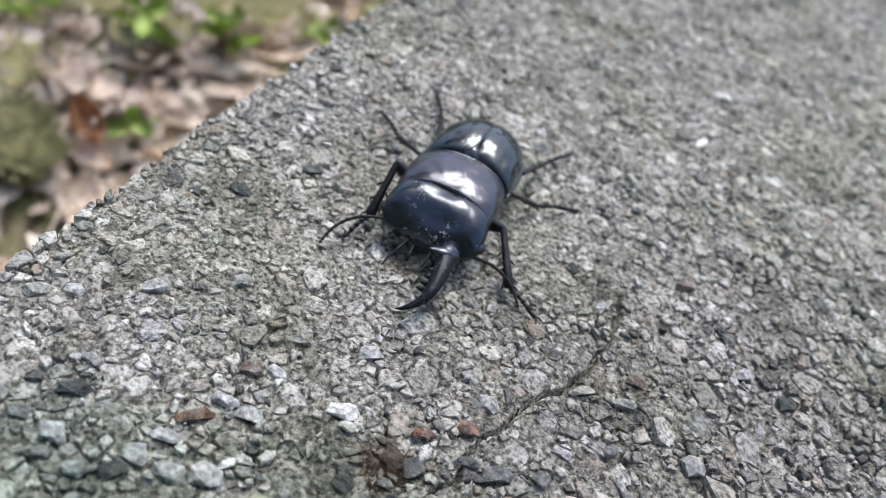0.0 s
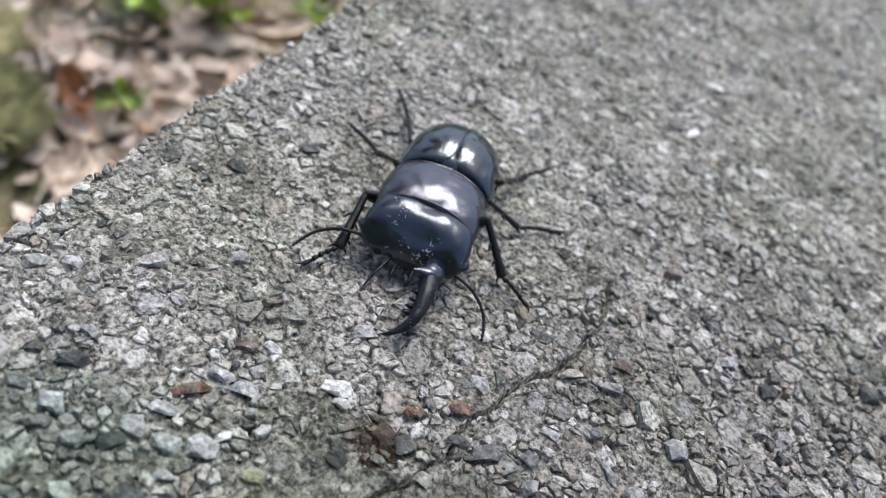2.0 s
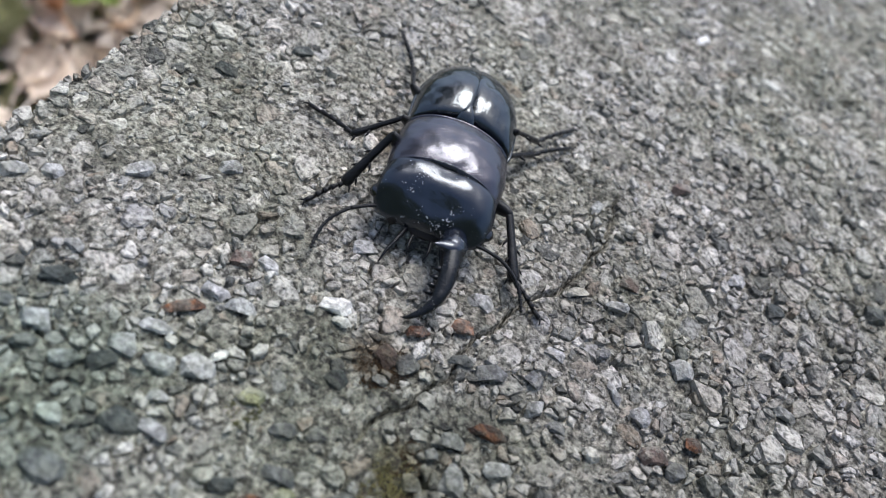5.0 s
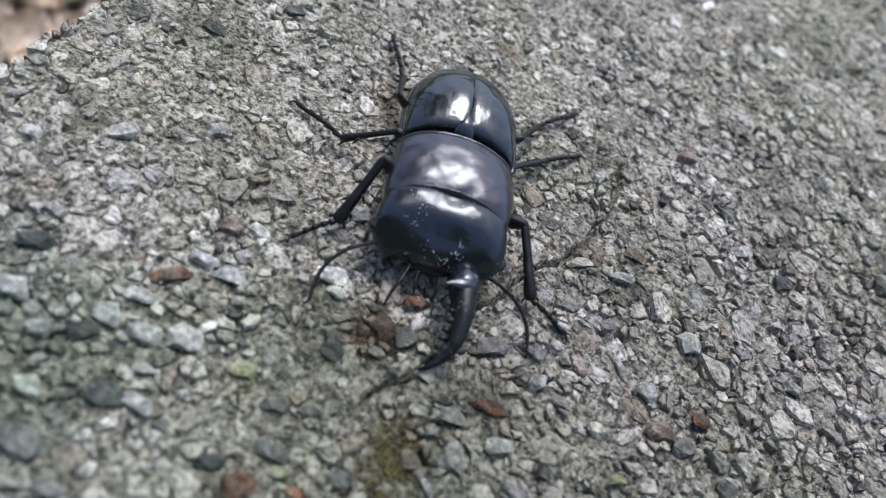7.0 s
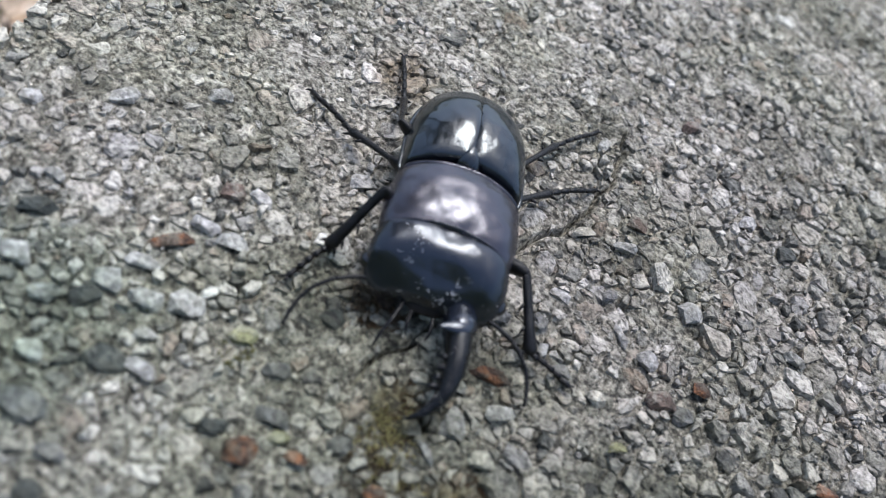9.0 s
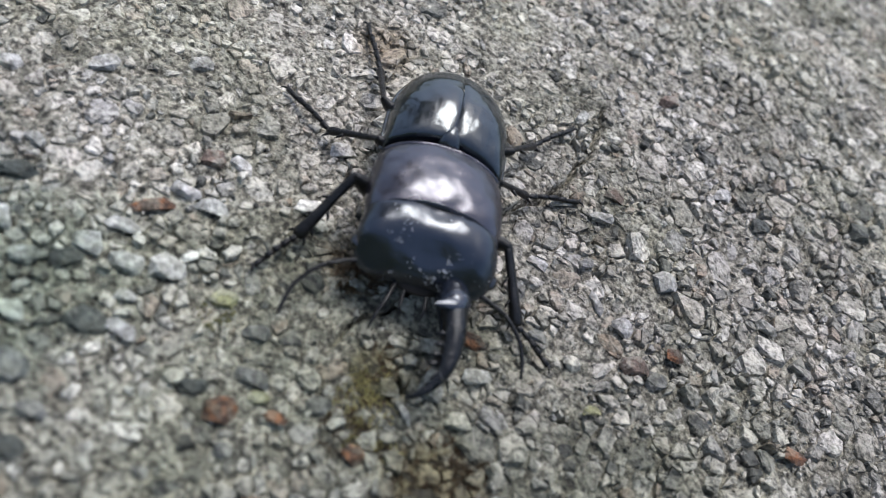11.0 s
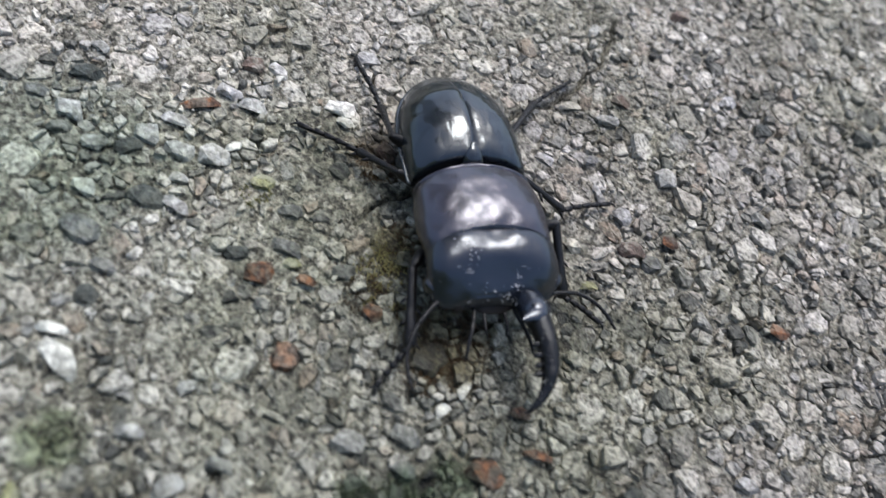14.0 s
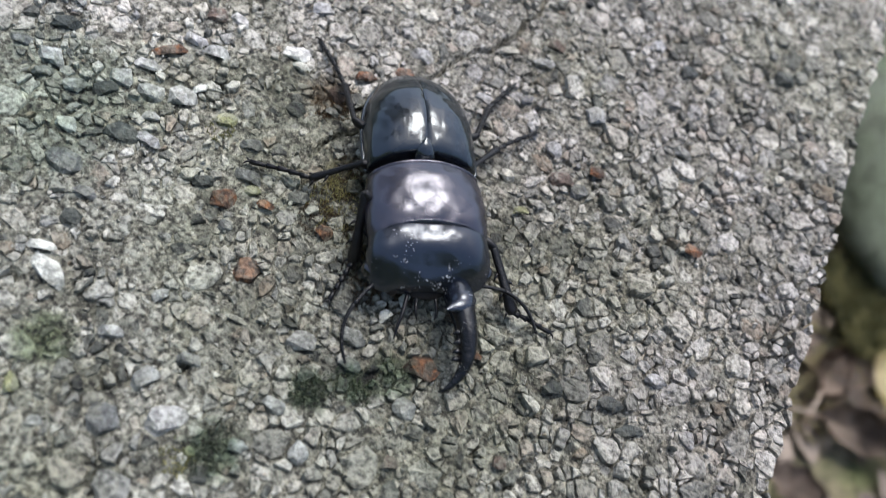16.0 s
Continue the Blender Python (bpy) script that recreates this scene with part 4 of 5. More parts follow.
mark(SLATE_STONE, [(-34.6, -24.9, 1.9, 1.2, 25), (23.6, 3.9, 2.4, 1.8, 36), (53.6, 6.4, 1.8, 1.5, 34), (-28.4, -27.7, 1.6, 1.2, 37), (-10.5, -41.4, 1.8, 1.2, 2), (14.9, -24.1, 1.8, 1.4, 34), (8.6, -34.5, 1.2, 1.5, 33), (16.2, -54.6, 2.0, 1.3, 11), (11.7, -67.0, 2.1, 3.0, 54)])
mark(BROWN_STONE, [(9.7, -2.8, 1.8, 1.6, -32), (-14.9, -1.3, 1.8, 1.5, 27), (50.1, 6.7, 2.4, 1.4, 25), (39.6, 63.8, 2.2, 2.0, 41), (60.7, -44.8, 1.2, 1.6, 30), (47.2, -52.8, 1.4, 1.1, 31)])
mark(LICHEN_STONE, [(8.5, -27.1, 1.4, 0.9, 33), (-1.9, -18.4, 1.8, 1.4, 37), (46.4, -4.0, 1.6, 1.0, 34), (23.5, -65.1, 0.8, 1.0, 31), (-0.1, -69.1, 1.0, 2.3, 32)])
mark(LILAC_STONE, [(24.2, -19.1, 1.9, 0.9, -30), (21.8, -12.3, 1.1, 0.9, 40), (-14.7, -8, 2.3, 1.6, 0), (-9, -28.7, 2, 1.6, 0), (-11.2, -0, 1.9, 1.4, -10)])
mark(CREAM_STONE, [(15.9, -2.4, 1, 0.9, 0)])
mark(SLATE_STONE, [(12.8, -2.4, 2, 1.6, 60), (35.3, 1.7, 1.7, 1.3, 10), (3.9, -19.9, 2.1, 1.5, 30), (37.7, 18.1, 1.6, 1.2, 60), (29.8, 7, 1.6, 1.3, 0)])
mark(GREY_STONE, [(10.8, -6.7, 1.1, 0.9, 0), (41.5, 12.4, 1.9, 0.9, -40), (-13.8, -20.9, 2.4, 2, 10), (-10.4, -8.1, 2.4, 1.8, 20)])
mark(WHITE_STONE, [(-19.7, -33.2, 1.8, 1.4, 10)])
mark(DARK_STONE, [(19.1, 3.1, 2.1, 1, 25)])
mark(SLATE_STONE, [(6.6, -25.4, 2.6, 1.8, 10), (-16.0, -38.5, 2.8, 2.2, 0)])
mark(GREY_STONE, [(-23.4, -27.0, 1.9, 1.6, 30), (35.8, -58.0, 1.6, 1.7, 0), (35.5, -43.5, 1.7, 1.4, 10), (29.4, -54.0, 1.8, 1.5, 0), (5.6, -56.7, 1.7, 1.3, 25), (54.9, 49.1, 2.3, 1.3, 40)])
mark(DARK_STONE, [(1.9, -29.8, 2.0, 1.5, 40)])
mark(LILAC_STONE, [(-29.2, -24.7, 2.4, 1.8, 10), (27.8, -44.2, 2.6, 2.0, 30)])
mark(CREAM_STONE, [(18.1, -46.3, 2.0, 0.8, 5)])
mark(BROWN_STONE, [(37.4, 34.2, 2.2, 1.6, 20)])


def scatter():
    """Seats of stones of many sizes, the largest laid first: x, y, radius, and whether a marked stone sits there."""
    r = np.random.RandomState(5)
    cell, grid, laid = 0.003, {}, []

    def free(x, y, size, slack):
        i, j = int(x // cell), int(y // cell)
        reach = 1 + int((size + 0.0033) // cell)
        for a in range(i - reach, i + reach + 1):
            for b in range(j - reach, j + reach + 1):
                for k in grid.get((a, b), ()):
                    u, v, q, _ = laid[k]
                    if (u - x) ** 2 + (v - y) ** 2 < (slack * (size + q)) ** 2:
                        return False
        return True

    def lay(x, y, size, marked):
        grid.setdefault((int(x // cell), int(y // cell)), []).append(len(laid))
        laid.append((x, y, size, marked))

    for x, y, a, b, _, _ in MARKED:
        lay(x * MM, y * MM, 0.46 * (a + b) * MM, True)
    for (ax, ay), (bx, by) in zip(CRACK, CRACK[1:]):
        steps = int(math.hypot(bx - ax, by - ay) / 0.0005)
        for k in range(steps):
            t = k / steps
            x, y = ax + t * (bx - ax), ay + t * (by - ay)
            x, y = x - 0.0012 * float(lattice_noise(np.array(x), np.array(y), 0.004, 5)), y - 0.0012 * float(lattice_noise(np.array(x), np.array(y), 0.004, 6))
            lay(x, y, r.uniform(0.00012, 0.00028), True)
    for count, low, high, slack in ((420, 2.4, 3.1, 0.95), (1100, 1.7, 2.4, 0.95), (3200, 1.15, 1.7, 0.93), (9000, 0.75, 1.15, 0.88), (34000, 0.36, 0.75, 0.84)):
        xs, ys, sizes = r.uniform(LEFT + 0.0004, RIGHT - 0.0004, count), r.uniform(-0.125, 0.32, count), r.uniform(low, high, count) * MM
        near = np.minimum(from_crack(xs, ys), from_holes(xs, ys))
        for x, y, s, d in zip(xs, ys, sizes, near):
            if d > 0.82 * s and free(x, y, s, slack):
                lay(x, y, s, False)
    return laid, grid, cell, r


def outline(k, laid, grid, cell):
    """The polygon of ground nearer to stone k than to its neighbours, larger stones reaching farther."""
    x, y, s, _ = laid[k]
    i, j = int(x // cell), int(y // cell)
    near = sorted(((laid[n][0] - x) ** 2 + (laid[n][1] - y) ** 2, n) for a in range(i - 2, i + 3) for b in range(j - 2, j + 3) for n in grid.get((a, b), ()) if n != k)
    edge = 1.25 * s + 0.0005
    poly = [(-edge, -edge), (edge, -edge), (edge, edge), (-edge, edge)]
    left, right = LEFT + 0.0002 - x, RIGHT - 0.0002 - x
    cuts = [(1.0, 0.0, right), (-1.0, 0.0, -left)]
    for d2, n in near[:20]:
        d = math.sqrt(d2)
        if d > 1e-6:
            cuts.append(((laid[n][0] - x) / d, (laid[n][1] - y) / d, (d2 + s * s - laid[n][2] ** 2) / (2 * d)))
    for ux, uy, far in cuts:
        out = []
        for (ax, ay), (bx, by) in zip(poly, poly[1:] + poly[:1]):
            da, db = ax * ux + ay * uy - far, bx * ux + by * uy - far
            if da <= 0:
                out.append((ax, ay))
            if (da < 0 < db) or (db < 0 < da):
                t = da / (da - db)
                out.append((ax + t * (bx - ax), ay + t * (by - ay)))
        poly = out
        if len(poly) < 3:
            return []
    return poly


def chip(poly, s, r, wash):
    """An angular stone over its outline: foot, shoulder, broken top."""
    ring = []
    for (ax, ay), (bx, by) in zip(poly, poly[1:] + poly[:1]):
        if math.hypot(bx - ax, by - ay) > 0.16 * s:
            k = r.uniform(0.80, 1.0)
            ring.append((ax * k, ay * k))
        if math.hypot(bx - ax, by - ay) > 0.75 * s:
            t, k = r.uniform(0.35, 0.65), r.uniform(0.78, 1.0)
            ring.append(((ax + t * (bx - ax)) * k, (ay + t * (by - ay)) * k))
    n = len(ring)
    if n < 3:
        return None
    size = math.sqrt(sum(x * x + y * y for x, y in ring) / n)
    gap = max(0.66, 1 - r.uniform(0.00003, 0.00026 - 0.00006 * wash) / size)
    tilt_x, tilt_y = r.normal(0, 0.13), r.normal(0, 0.13)
    lift = r.normal(-0.00002, 0.00022 + 0.00012 * wash) - (0.0007 if r.uniform() < 0.10 + 0.10 * wash else 0)
    verts = [(x * gap, y * gap, -0.0022) for x, y in ring]
    depth = r.uniform(0.05, 0.16) * size
    for x, y in ring:
        k = gap * r.uniform(0.90, 0.98)
        verts.append((x * k, y * k, lift + tilt_x * x + tilt_y * y - depth * r.uniform(0.6, 1.5)))
    inner = r.uniform(0.66, 0.88)
    for x, y in ring:
        k = gap * inner * r.uniform(0.82, 1.12)
        verts.append((x * k, y * k, lift + tilt_x * x + tilt_y * y + r.normal(0, 0.06) * size))
    verts.append((r.normal(0, 0.1) * size, r.normal(0, 0.1) * size, lift + r.normal(0.03, 0.05) * size))
    faces = []
    for k in range(n):
        j = (k + 1) % n
        faces += [(k, j, n + j, n + k), (n + k, n + j, 2 * n + j, 2 * n + k), (2 * n + k, 2 * n + j, 3 * n)]
    return verts, faces


def lay_stones():
    laid, grid, cell, r = scatter()

    def height(x, y):
        return 0.0006 * float(lattice_noise(np.array(x), np.array(y), 0.030, 1))

    def bent(points):
        """Outlines bent at random, less so along the crack."""
        p = np.array(points)
        x, y = p[:, 0].copy(), p[:, 1].copy()
        much = 0.0008 * np.minimum(1.0, from_crack(x, y) / 0.003)
        p[:, 0] += much * lattice_noise(x, y, 0.0026, 31)
        p[:, 1] += much * lattice_noise(x, y, 0.0026, 32)
        return p

    for x, y, a, b, turn, mat in MARKED:
        me = rock_mesh("stone", int(x * 31 + y * 17) + 5000, mat, 0.7)
        ob = new("stone", me)
        ob.parent = kerb
        ob.matrix_basis = pose(x * MM, y * MM, height(x * MM, y * MM) + 0.0004, r.uniform(-7, 7), r.uniform(-7, 7), turn) @ Matrix.Diagonal((a * MM * 1.08, b * MM * 1.22, min(a, b) * MM, 1))
    verts, faces, single = [], [], 0
    for k, (x, y, s, marked) in enumerate(laid):
        if marked:
            continue
        poly = outline(k, laid, grid, cell)
        made = chip(poly, s, r, float(worn(np.array(x), np.array(y)))) if len(poly) > 2 else None
        if made is None:
            continue
        z = height(x, y)
        if single < 205 and s > 0.00118 and -0.012 < x < 0.046 and -0.046 < y < 0.026:
            single += 1
            place = bent([(x + u, y + v, h) for u, v, h in made[0]]) - np.array((x, y, 0.0))
            ob = new("stone", mesh_of("stone", place.tolist(), made[1], STONE, False))
            ob.parent = kerb
            ob.location = (x, y, z)
        else:
            base = len(verts)
            verts += [(x + u, y + v, z + h) for u, v, h in made[0]]
            faces += [tuple(i + base for i in f) for f in made[1]]
    verts = bent(verts).tolist()
    grains = []
    for k in range(12):
        me = rock_mesh("grain", 300 + k, STONE_MASS, 0.9, 9)
        grains.append(([tuple(v.co) for v in me.vertices], [tuple(p.vertices) for p in me.polygons]))
        bpy.data.meshes.remove(me)
    seats = np.stack([r.uniform(LEFT + 0.0006, RIGHT - 0.0006, 12000), r.uniform(-0.11, 0.20, 12000)], -1)
    seats = seats[(from_crack(seats[:, 0], seats[:, 1]) > 0.0007) & (from_holes(seats[:, 0], seats[:, 1]) > 0.001)].tolist()
    for k, (x, y) in enumerate(seats):
        s = 0.00022 + 0.0005 * r.uniform() ** 2
        m = pose(x, y, height(x, y) + r.uniform(-0.0005, 0.00012), r.uniform(-40, 40), r.uniform(-40, 40), r.uniform(0, 360))
        v, f = grains[k % 12]
        base = len(verts)
        verts += [tuple(m @ (Vector(q) * s)) for q in v]
        faces += [tuple(i + base for i in q) for q in f]
    ob = tagged(new("stones", mesh_of("stones", verts, faces, STONE_MASS, False)), kind="stuff")
    ob.parent = kerb


lay_stones()


# ---- what moves ----
def aimed(at, to, up=Vector((0, 0, 1))):
    """A pose at a place (mm) whose x axis runs to another."""
    x = (to - at).normalized()
    y = up.cross(x).normalized()
    z = x.cross(y)
    m = Matrix((x, y, z)).transposed().to_4x4()
    m.translation = at * MM
    return m


def stepped(hip, thigh, shin, ankle):
    """The knee, raised above the line from hip to ankle, and the ankle that the leg can reach."""
    hip, ankle = Vector(hip), Vector(ankle)
    d = min((ankle - hip).length, (thigh + shin) * 0.985)
    way = (ankle - hip).normalized()
    ankle = hip + way * d
    a = (thigh ** 2 - shin ** 2 + d ** 2) / (2 * d)
    h = math.sqrt(max(thigh ** 2 - a ** 2, 0.01))
    out = Vector((math.copysign(0.8, hip.x), 0, 0.65))
    up = (out - way * way.dot(out)).normalized()
    return hip + way * a + up * h, ankle


def strides(rows, sense):
    """Steps taken where the table of a foot has long pauses: the foot swings ahead and falls back."""
    out = []
    for one, two in zip(rows, rows[1:]):
        out.append(one)
        gap = two[0] - one[0]
        if gap > 2:
            cycles, reach = (2, 2.6) if one[0] < 5 else (1, 2.2)
            for k in range(4 * cycles):
                if k % 4 in (1, 3):
                    f = k / (4 * cycles)
                    ax, ay, cx, cy = (a + f * (b - a) for a, b in zip(one[1:], two[1:]))
                    dy = sense * reach * (1 if k % 4 == 1 else -1)
                    out.append((one[0] + f * gap, ax, ay + dy, cx, cy + dy))
    return out + [rows[-1]]


def motions():
    BODY = [  # seconds, place on the kerb, heading, turn of the fore body, its nod
        (0, -0.00697, 0.05436, 183.2, 2.4, -0.4),
        (0.5, -0.00663, 0.05298, 187.6, -2.2, -1.2),
        (1, -0.00614, 0.05180, 186.3, 0.7, -0.3),
        (1.5, -0.00625, 0.04780, 190.5, -2.8, -2.0),
        (2, -0.00615, 0.04485, 189.8, 0.0, -0.7),
        (2.5, -0.00618, 0.04465, 192.0, -2.1, -1.2),
        (3, -0.00445, 0.04133, 189.9, -1.2, 0.2),
        (3.5, -0.00305, 0.04002, 190.7, -2.1, -1.1),
        (4, -0.00215, 0.04028, 190.7, -1.1, -1.0),
        (6.5, 0.00447, 0.02702, 199.9, -3.5, -1.0),
        (7, 0.00501, 0.02568, 199.2, -1.5, -2.8),
        (7.5, 0.00560, 0.02042, 202.0, -2.5, -1.5),
        (8, 0.00631, 0.01962, 199.6, -0.4, -2.5),
        (8.5, 0.00698, 0.01852, 199.3, -1.8, -0.3),
        (9, 0.01026, 0.01472, 197.0, -2.7, -0.4),
        (9.5, 0.01086, 0.01400, 195.1, 0.5, -0.2),
        (12, 0.01342, 0.00922, 200.3, 2.3, 3.4),
        (12.5, 0.01729, 0.00571, 202.4, 1.5, 0.6),
        (13, 0.01767, 0.00449, 199.7, 4.6, 1.5),
        (13.5, 0.02023, 0.00035, 215.1, 0.5, 2.5),
        (14, 0.02255, -0.00464, 219.5, -0.6, 4.9),
        (14.5, 0.02320, -0.00523, 217.3, 2.0, 4.8),
        (15, 0.02584, -0.00859, 213.2, 5.0, 1.8),
        (15.5, 0.02812, -0.01182, 213.3, 2.9, -1.5),
        (16, 0.02911, -0.01303, 212.2, 0.3, 0.1),
    ]
    RIGHT_FRONT = [
        (0, 11.0, 16.2, 12.7, 23.0), (0.5, 11.6, 15.7, 14.5, 20.7), (1, 12.4, 15.4, 15.8, 21.1), (1.5, 14.9, 15.0, 20.0, 19.8),
        (2, 11.5, 20.1, 15.6, 25.8), (2.5, 12.3, 19.9, 15.9, 25.6), (3, 12.5, 17.5, 16.2, 25.0), (3.5, 14.1, 16.0, 17.2, 21.0),
        (4, 14.8, 16.1, 18.2, 20.9), (6.5, 14.1, 15.3, 19.1, 19.0), (7, 14.2, 14.6, 20.5, 19.2), (7.5, 13.9, 16.9, 18.2, 20.3),
        (8, 13.2, 18.7, 18.3, 23.2), (8.5, 13.6, 17.1, 18.2, 21.9), (9, 14.6, 13.1, 19.1, 19.6), (9.5, 14.7, 12.8, 18.3, 18.0),
        (12, 15.9, 18.8, 20.1, 24.5), (12.5, 18.3, 12.8, 22.4, 17.7), (13, 18.1, 11.8, 22.1, 18.4), (13.5, 16.9, 12.7, 19.1, 17.5),
        (14, 11.6, 22.7, 16.6, 27.2), (14.5, 10.9, 22.1, 14.6, 27.4), (15, 9.5, 18.1, 13.3, 24.3), (15.5, 9.9, 14.1, 13.9, 20.7),
        (16, 10.1, 13.5, 13.4, 18.8),
    ]
    RIGHT_MIDDLE = [
        (0, 17.7, -9.1, 25.0, -17.2), (0.5, 16.4, -0.9, 24.9, -6.4), (1, 16.1, -0.2, 25.3, -5.6), (1.5, 14.8, -5.0, 23.4, -12.0),
        (2, 14.0, -7.4, 22.8, -14.7), (2.5, 14.1, -8.6, 22.4, -15.8), (3, 15.2, -8.8, 23.7, -17.0), (3.5, 16.3, -4.7, 25.0, -11.9),
        (4, 16.5, 1.2, 24.8, -2.7), (6.5, 15.8, -1.9, 23.5, -6.6), (7, 16.4, -1.0, 23.8, -6.5), (7.5, 13.9, -6.7, 22.1, -12.9),
        (8, 14.7, -6.8, 22.9, -13.5), (8.5, 14.4, -6.5, 22.7, -13.3), (9, 16.2, -7.8, 22.4, -13.5), (9.5, 15.7, -1.2, 24.6, -5.2),
        (12, 15.8, -7.1, 22.9, -15.3), (12.5, 17.2, 2.2, 21.8, -1.0), (13, 17.2, 5.7, 24.4, 4.5), (13.5, 17.0, -2.7, 24.6, -6.5),
        (14, 13.6, -8.6, 21.5, -14.6), (14.5, 13.9, -8.2, 22.6, -15.0), (15, 14.3, -8.4, 20.6, -14.6), (15.5, 15.7, -3.3, 21.9, -9.8),
        (16, 16.1, -0.6, 23.9, -3.4),
    ]
    RIGHT_HIND = [
        (2, 12.0, -21.2, 18.2, -33.4), (6.5, 10.2, -22.4, 14.1, -33.6), (7, 9.3, -18.8, 13.4, -33.4), (7.5, 9.7, -20.0, 14.0, -34.3),
        (8, 10.3, -16.8, 12.9, -26.8), (8.5, 8.4, -20.4, 12.1, -27.9), (9, 9.9, -17.8, 11.4, -27.9), (9.5, 11.4, -20.9, 15.2, -32.1),
        (12, 11.2, -16.5, 15.0, -26.6), (12.5, 11.1, -21.1, 17.1, -31.7), (13, 11.6, -20.1, 15.0, -27.7), (13.5, 9.8, -20.2, 14.3, -32.4),
        (14, 8.7, -17.0, 10.4, -26.8), (14.5, 11.0, -15.7, 11.5, -25.3), (15, 10.8, -16.7, 14.1, -28.6), (15.5, 10.9, -19.3, 13.9, -31.3),
        (16, 10.2, -19.6, 12.7, -27.2),
    ]
    LEFT_FRONT = [
        (0, -17.0, 17.4, -23.3, 19.9), (0.5, -15.6, 17.9, -21.5, 20.4), (1, -16.0, 17.6, -21.6, 18.8), (1.5, -15.0, 13.8, -21.3, 16.6),
        (2, -16.1, 11.0, -21.8, 13.8), (2.5, -16.0, 10.4, -20.8, 12.0), (3, -17.7, 15.2, -24.0, 15.7), (3.5, -15.7, 17.0, -21.4, 21.2),
        (4, -15.0, 17.2, -20.1, 21.1), (6.5, -15.1, 18.8, -20.5, 23.1), (7, -15.0, 18.5, -20.7, 21.6), (7.5, -15.3, 13.5, -21.0, 17.3),
        (8, -15.5, 11.1, -21.7, 15.6), (8.5, -19.3, 10.3, -27.9, 12.5), (9, -14.8, 19.8, -21.1, 22.1), (9.5, -15.0, 19.1, -21.4, 22.2),
        (12, -16.3, 15.7, -21.8, 20.5), (12.5, -12.3, 21.8, -18.0, 26.7), (13, -13.4, 20.8, -19.6, 25.2), (13.5, -12.5, 17.0, -18.0, 21.0),
        (14, -12.5, 17.0, -18.0, 21.0), (14.5, -12.5, 17.0, -18.0, 21.0), (15, -17.0, 14.6, -24.5, 16.7), (15.5, -15.0, 17.9, -22.9, 22.8),
        (16, -14.3, 21.3, -20.6, 23.9),
    ]
    LEFT_MIDDLE = [
        (0, -14.4, -7.3, -21.6, -13.2), (0.5, -14.4, -7.1, -22.4, -13.5), (1, -14.6, -8.3, -21.6, -16.2), (1.5, -14.5, -8.0, -24.7, -14.9),
        (2, -16.1, -3.2, -24.8, -8.7), (2.5, -16.0, -2.3, -25.3, -8.0), (3, -14.8, -6.2, -23.5, -13.1), (3.5, -13.6, -6.7, -22.6, -14.2),
        (4, -12.8, -5.0, -21.4, -15.2), (6.5, -16.1, -9.4, -23.1, -13.8), (7, -16.3, -9.9, -23.1, -15.2), (7.5, -16.5, -5.2, -26.9, -10.7),
        (8, -17.6, -2.4, -26.3, -6.4), (8.5, -17.1, -3.7, -25.8, -7.3), (9, -16.0, -9.5, -23.0, -14.0), (9.5, -14.2, -10.3, -22.1, -15.4),
        (12, -15.9, 0.8, -24.5, -1.6), (12.5, -15.3, -2.5, -22.5, -5.0), (13, -14.8, -4.5, -22.2, -6.6), (13.5, -15.5, -4.2, -22.7, -6.6),
        (14, -16.8, 2.5, -25.5, 0.9), (14.5, -16.6, 1.2, -25.4, -1.1), (15, -16.4, -3.4, -24.8, -6.9), (15.5, -16.3, -5.6, -24.2, -11.5),
        (16, -16.5, -9.5, -24.0, -14.1),
    ]
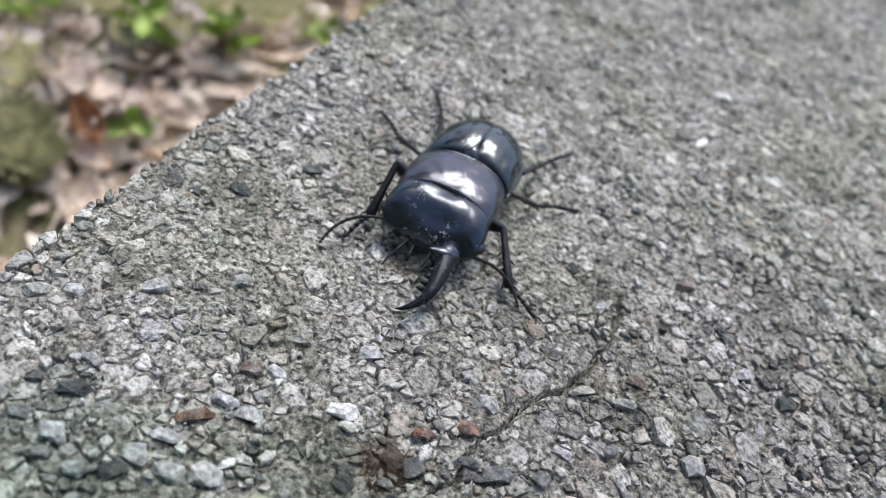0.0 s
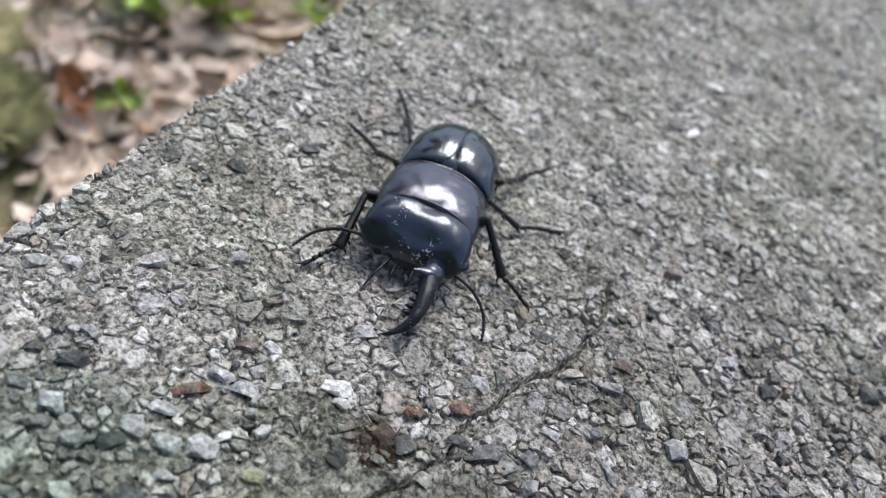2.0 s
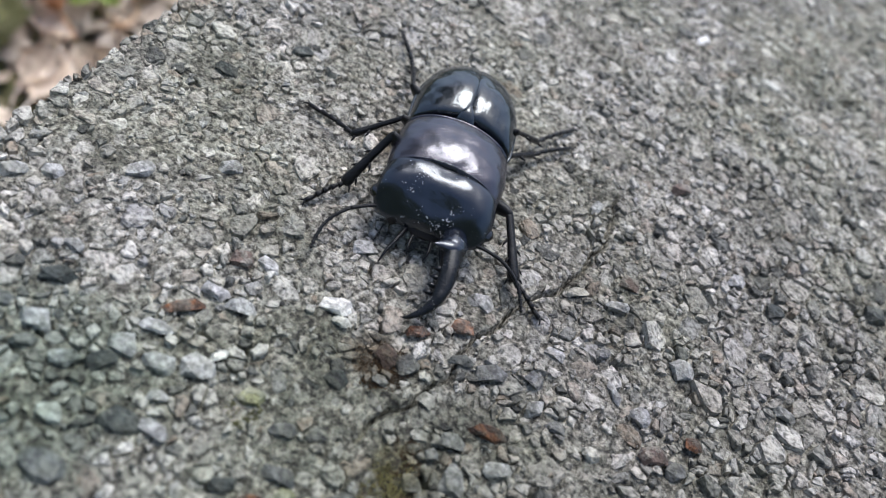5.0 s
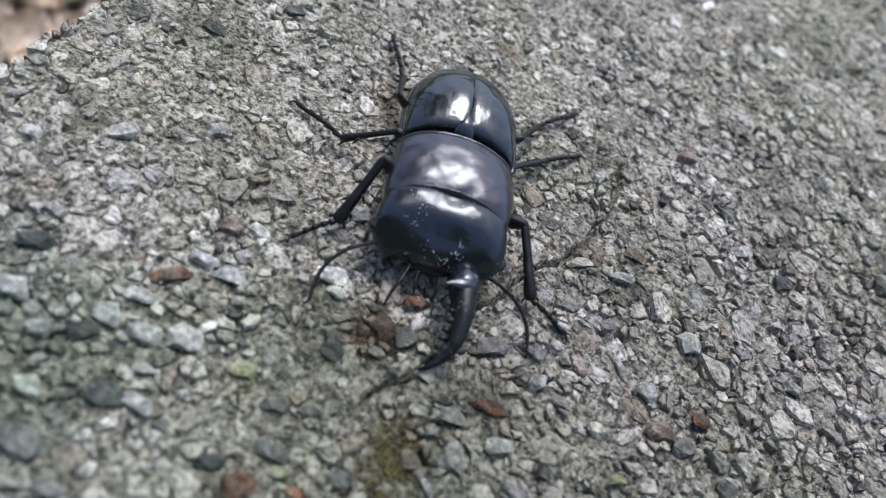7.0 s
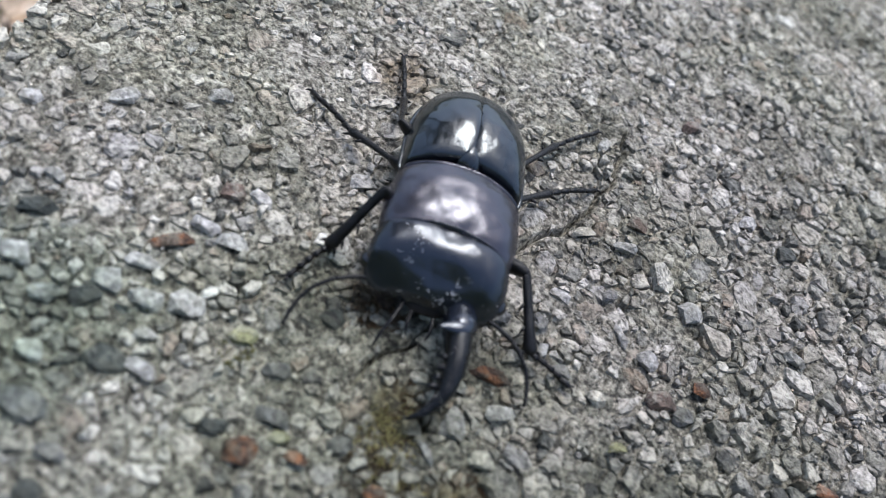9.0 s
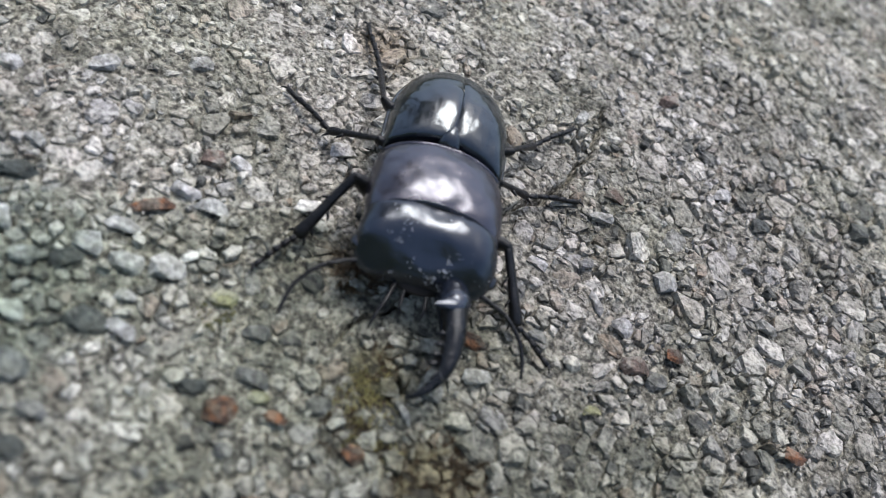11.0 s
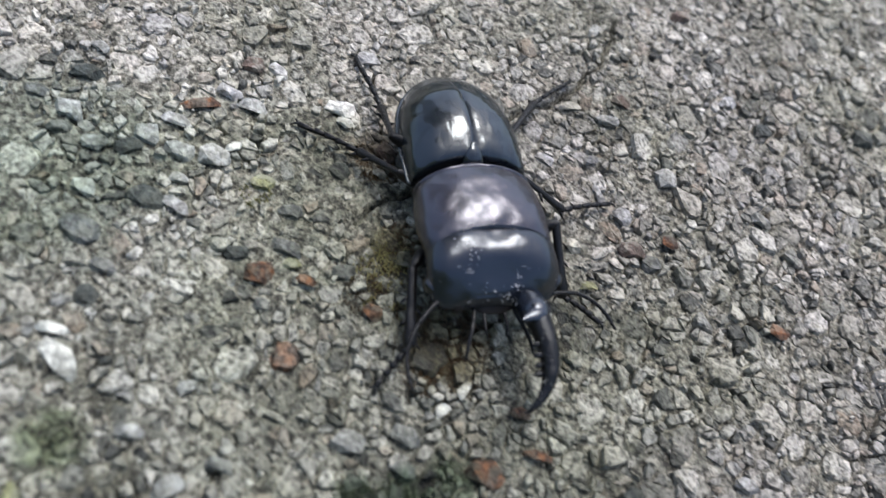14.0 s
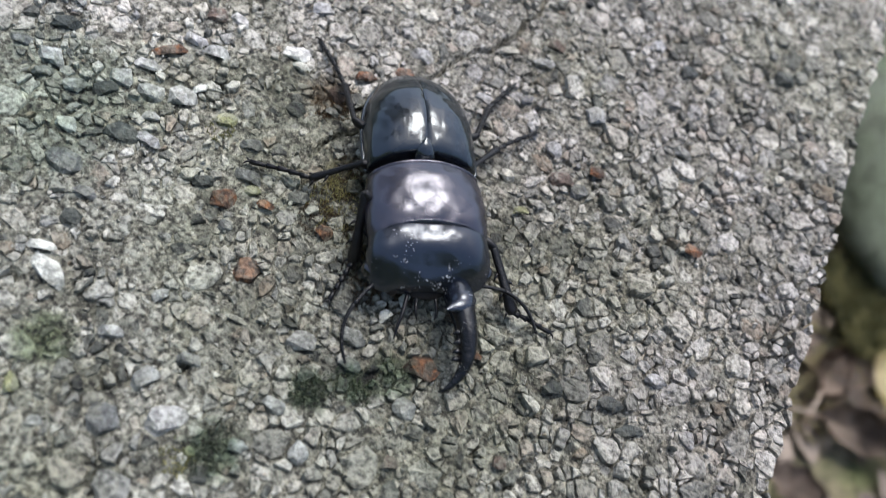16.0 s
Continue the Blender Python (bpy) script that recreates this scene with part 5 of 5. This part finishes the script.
    LEFT_HIND = [
        (0, -11.4, -20.9, -16.4, -32.9), (0.5, -12.4, -15.3, -20.5, -23.0), (1, -13.0, -15.9, -19.0, -24.8), (1.5, -14.8, -18.5, -20.2, -27.0),
        (2, -12.4, -16.4, -20.6, -29.6), (2.5, -13.8, -17.8, -21.8, -29.1), (3, -12.6, -17.3, -20.7, -31.1), (3.5, -14.2, -14.4, -22.0, -23.5),
        (4, -13.8, -14.1, -20.5, -24.0), (6.5, -15.9, -17.6, -22.4, -24.0), (7, -14.8, -17.6, -21.5, -24.9), (7.5, -16.7, -18.8, -24.0, -28.7),
        (8, -14.8, -17.9, -22.5, -30.9), (8.5, -15.2, -23.1, -22.0, -31.7), (9, -16.0, -19.9, -23.3, -27.5), (9.5, -14.5, -20.3, -20.2, -27.9),
        (12, -16.0, -14.8, -23.7, -23.4), (12.5, -15.3, -16.1, -23.2, -22.9), (13, -13.2, -16.4, -18.5, -21.8), (13.5, -16.5, -15.3, -23.8, -20.4),
        (14, -18.5, -18.9, -26.1, -23.8), (14.5, -17.5, -20.8, -24.2, -25.7), (15, -13.9, -23.1, -21.3, -29.6), (15.5, -18.5, -20.0, -28.9, -28.5),
        (16, -15.0, -17.3, -20.1, -23.0),
    ]

    # seconds, ankle and claw of each foot in the beetle's space (mm) are in the tables above
    walk(beetle, [(t, pose(x, y, 0.0004, 0, 0, turn)) for t, x, y, turn, *_ in BODY])
    hinge = pose(0, 1.5 * MM, 7.5 * MM)
    fore = [(t, hinge @ pose(0, 0, 0, nod, 0, swing) @ hinge.inverted()) for t, x, y, turn, swing, nod in BODY]
    walk(pronotum, fore)
    walk(head, fore)
    # outward swing of the feelers
    swings = (((0, 6), (2, 27), (4, 6), (6.5, -5), (9.5, 7), (12, 0), (15, -18), (16, -18)), ((0, 38), (2, 8), (4, 25), (8, 1), (9.5, 8), (12, 5), (14, 30), (16, 20)))
    for feeler, side, rows in zip(feelers, (1, -1), swings):
        root = pose(side * 7.9 * MM, 18.6 * MM, 5.4 * MM)
        walk(feeler, [(t, root @ pose(0, 0, 0, 0, 0, -side * swing) @ root.inverted()) for t, swing in rows])
    for (hip, thigh, shin, foot, thick, spines), (femur, tibia, tarsus), feet in zip(LEGS, limbs, (RIGHT_FRONT, RIGHT_MIDDLE, RIGHT_HIND, LEFT_FRONT, LEFT_MIDDLE, LEFT_HIND)):
        rows = feet if feet[0][0] == 0 else [(0, *feet[0][1:]), *feet]
        rows = strides(rows, 1 if feet in (RIGHT_FRONT, LEFT_MIDDLE, RIGHT_HIND) else -1)
        one, two, three = [], [], []
        for t, ax, ay, cx, cy in rows:
            knee, ankle = stepped(hip, thigh, shin, (ax, ay, 2.0))
            claw = Vector((cx, cy, 0.7))
            one.append((t, aimed(Vector(hip), knee)))
            two.append((t, aimed(knee, ankle)))
            three.append((t, aimed(ankle, claw)))
        walk(femur, one)
        walk(tibia, two)
        walk(tarsus, three)


motions()
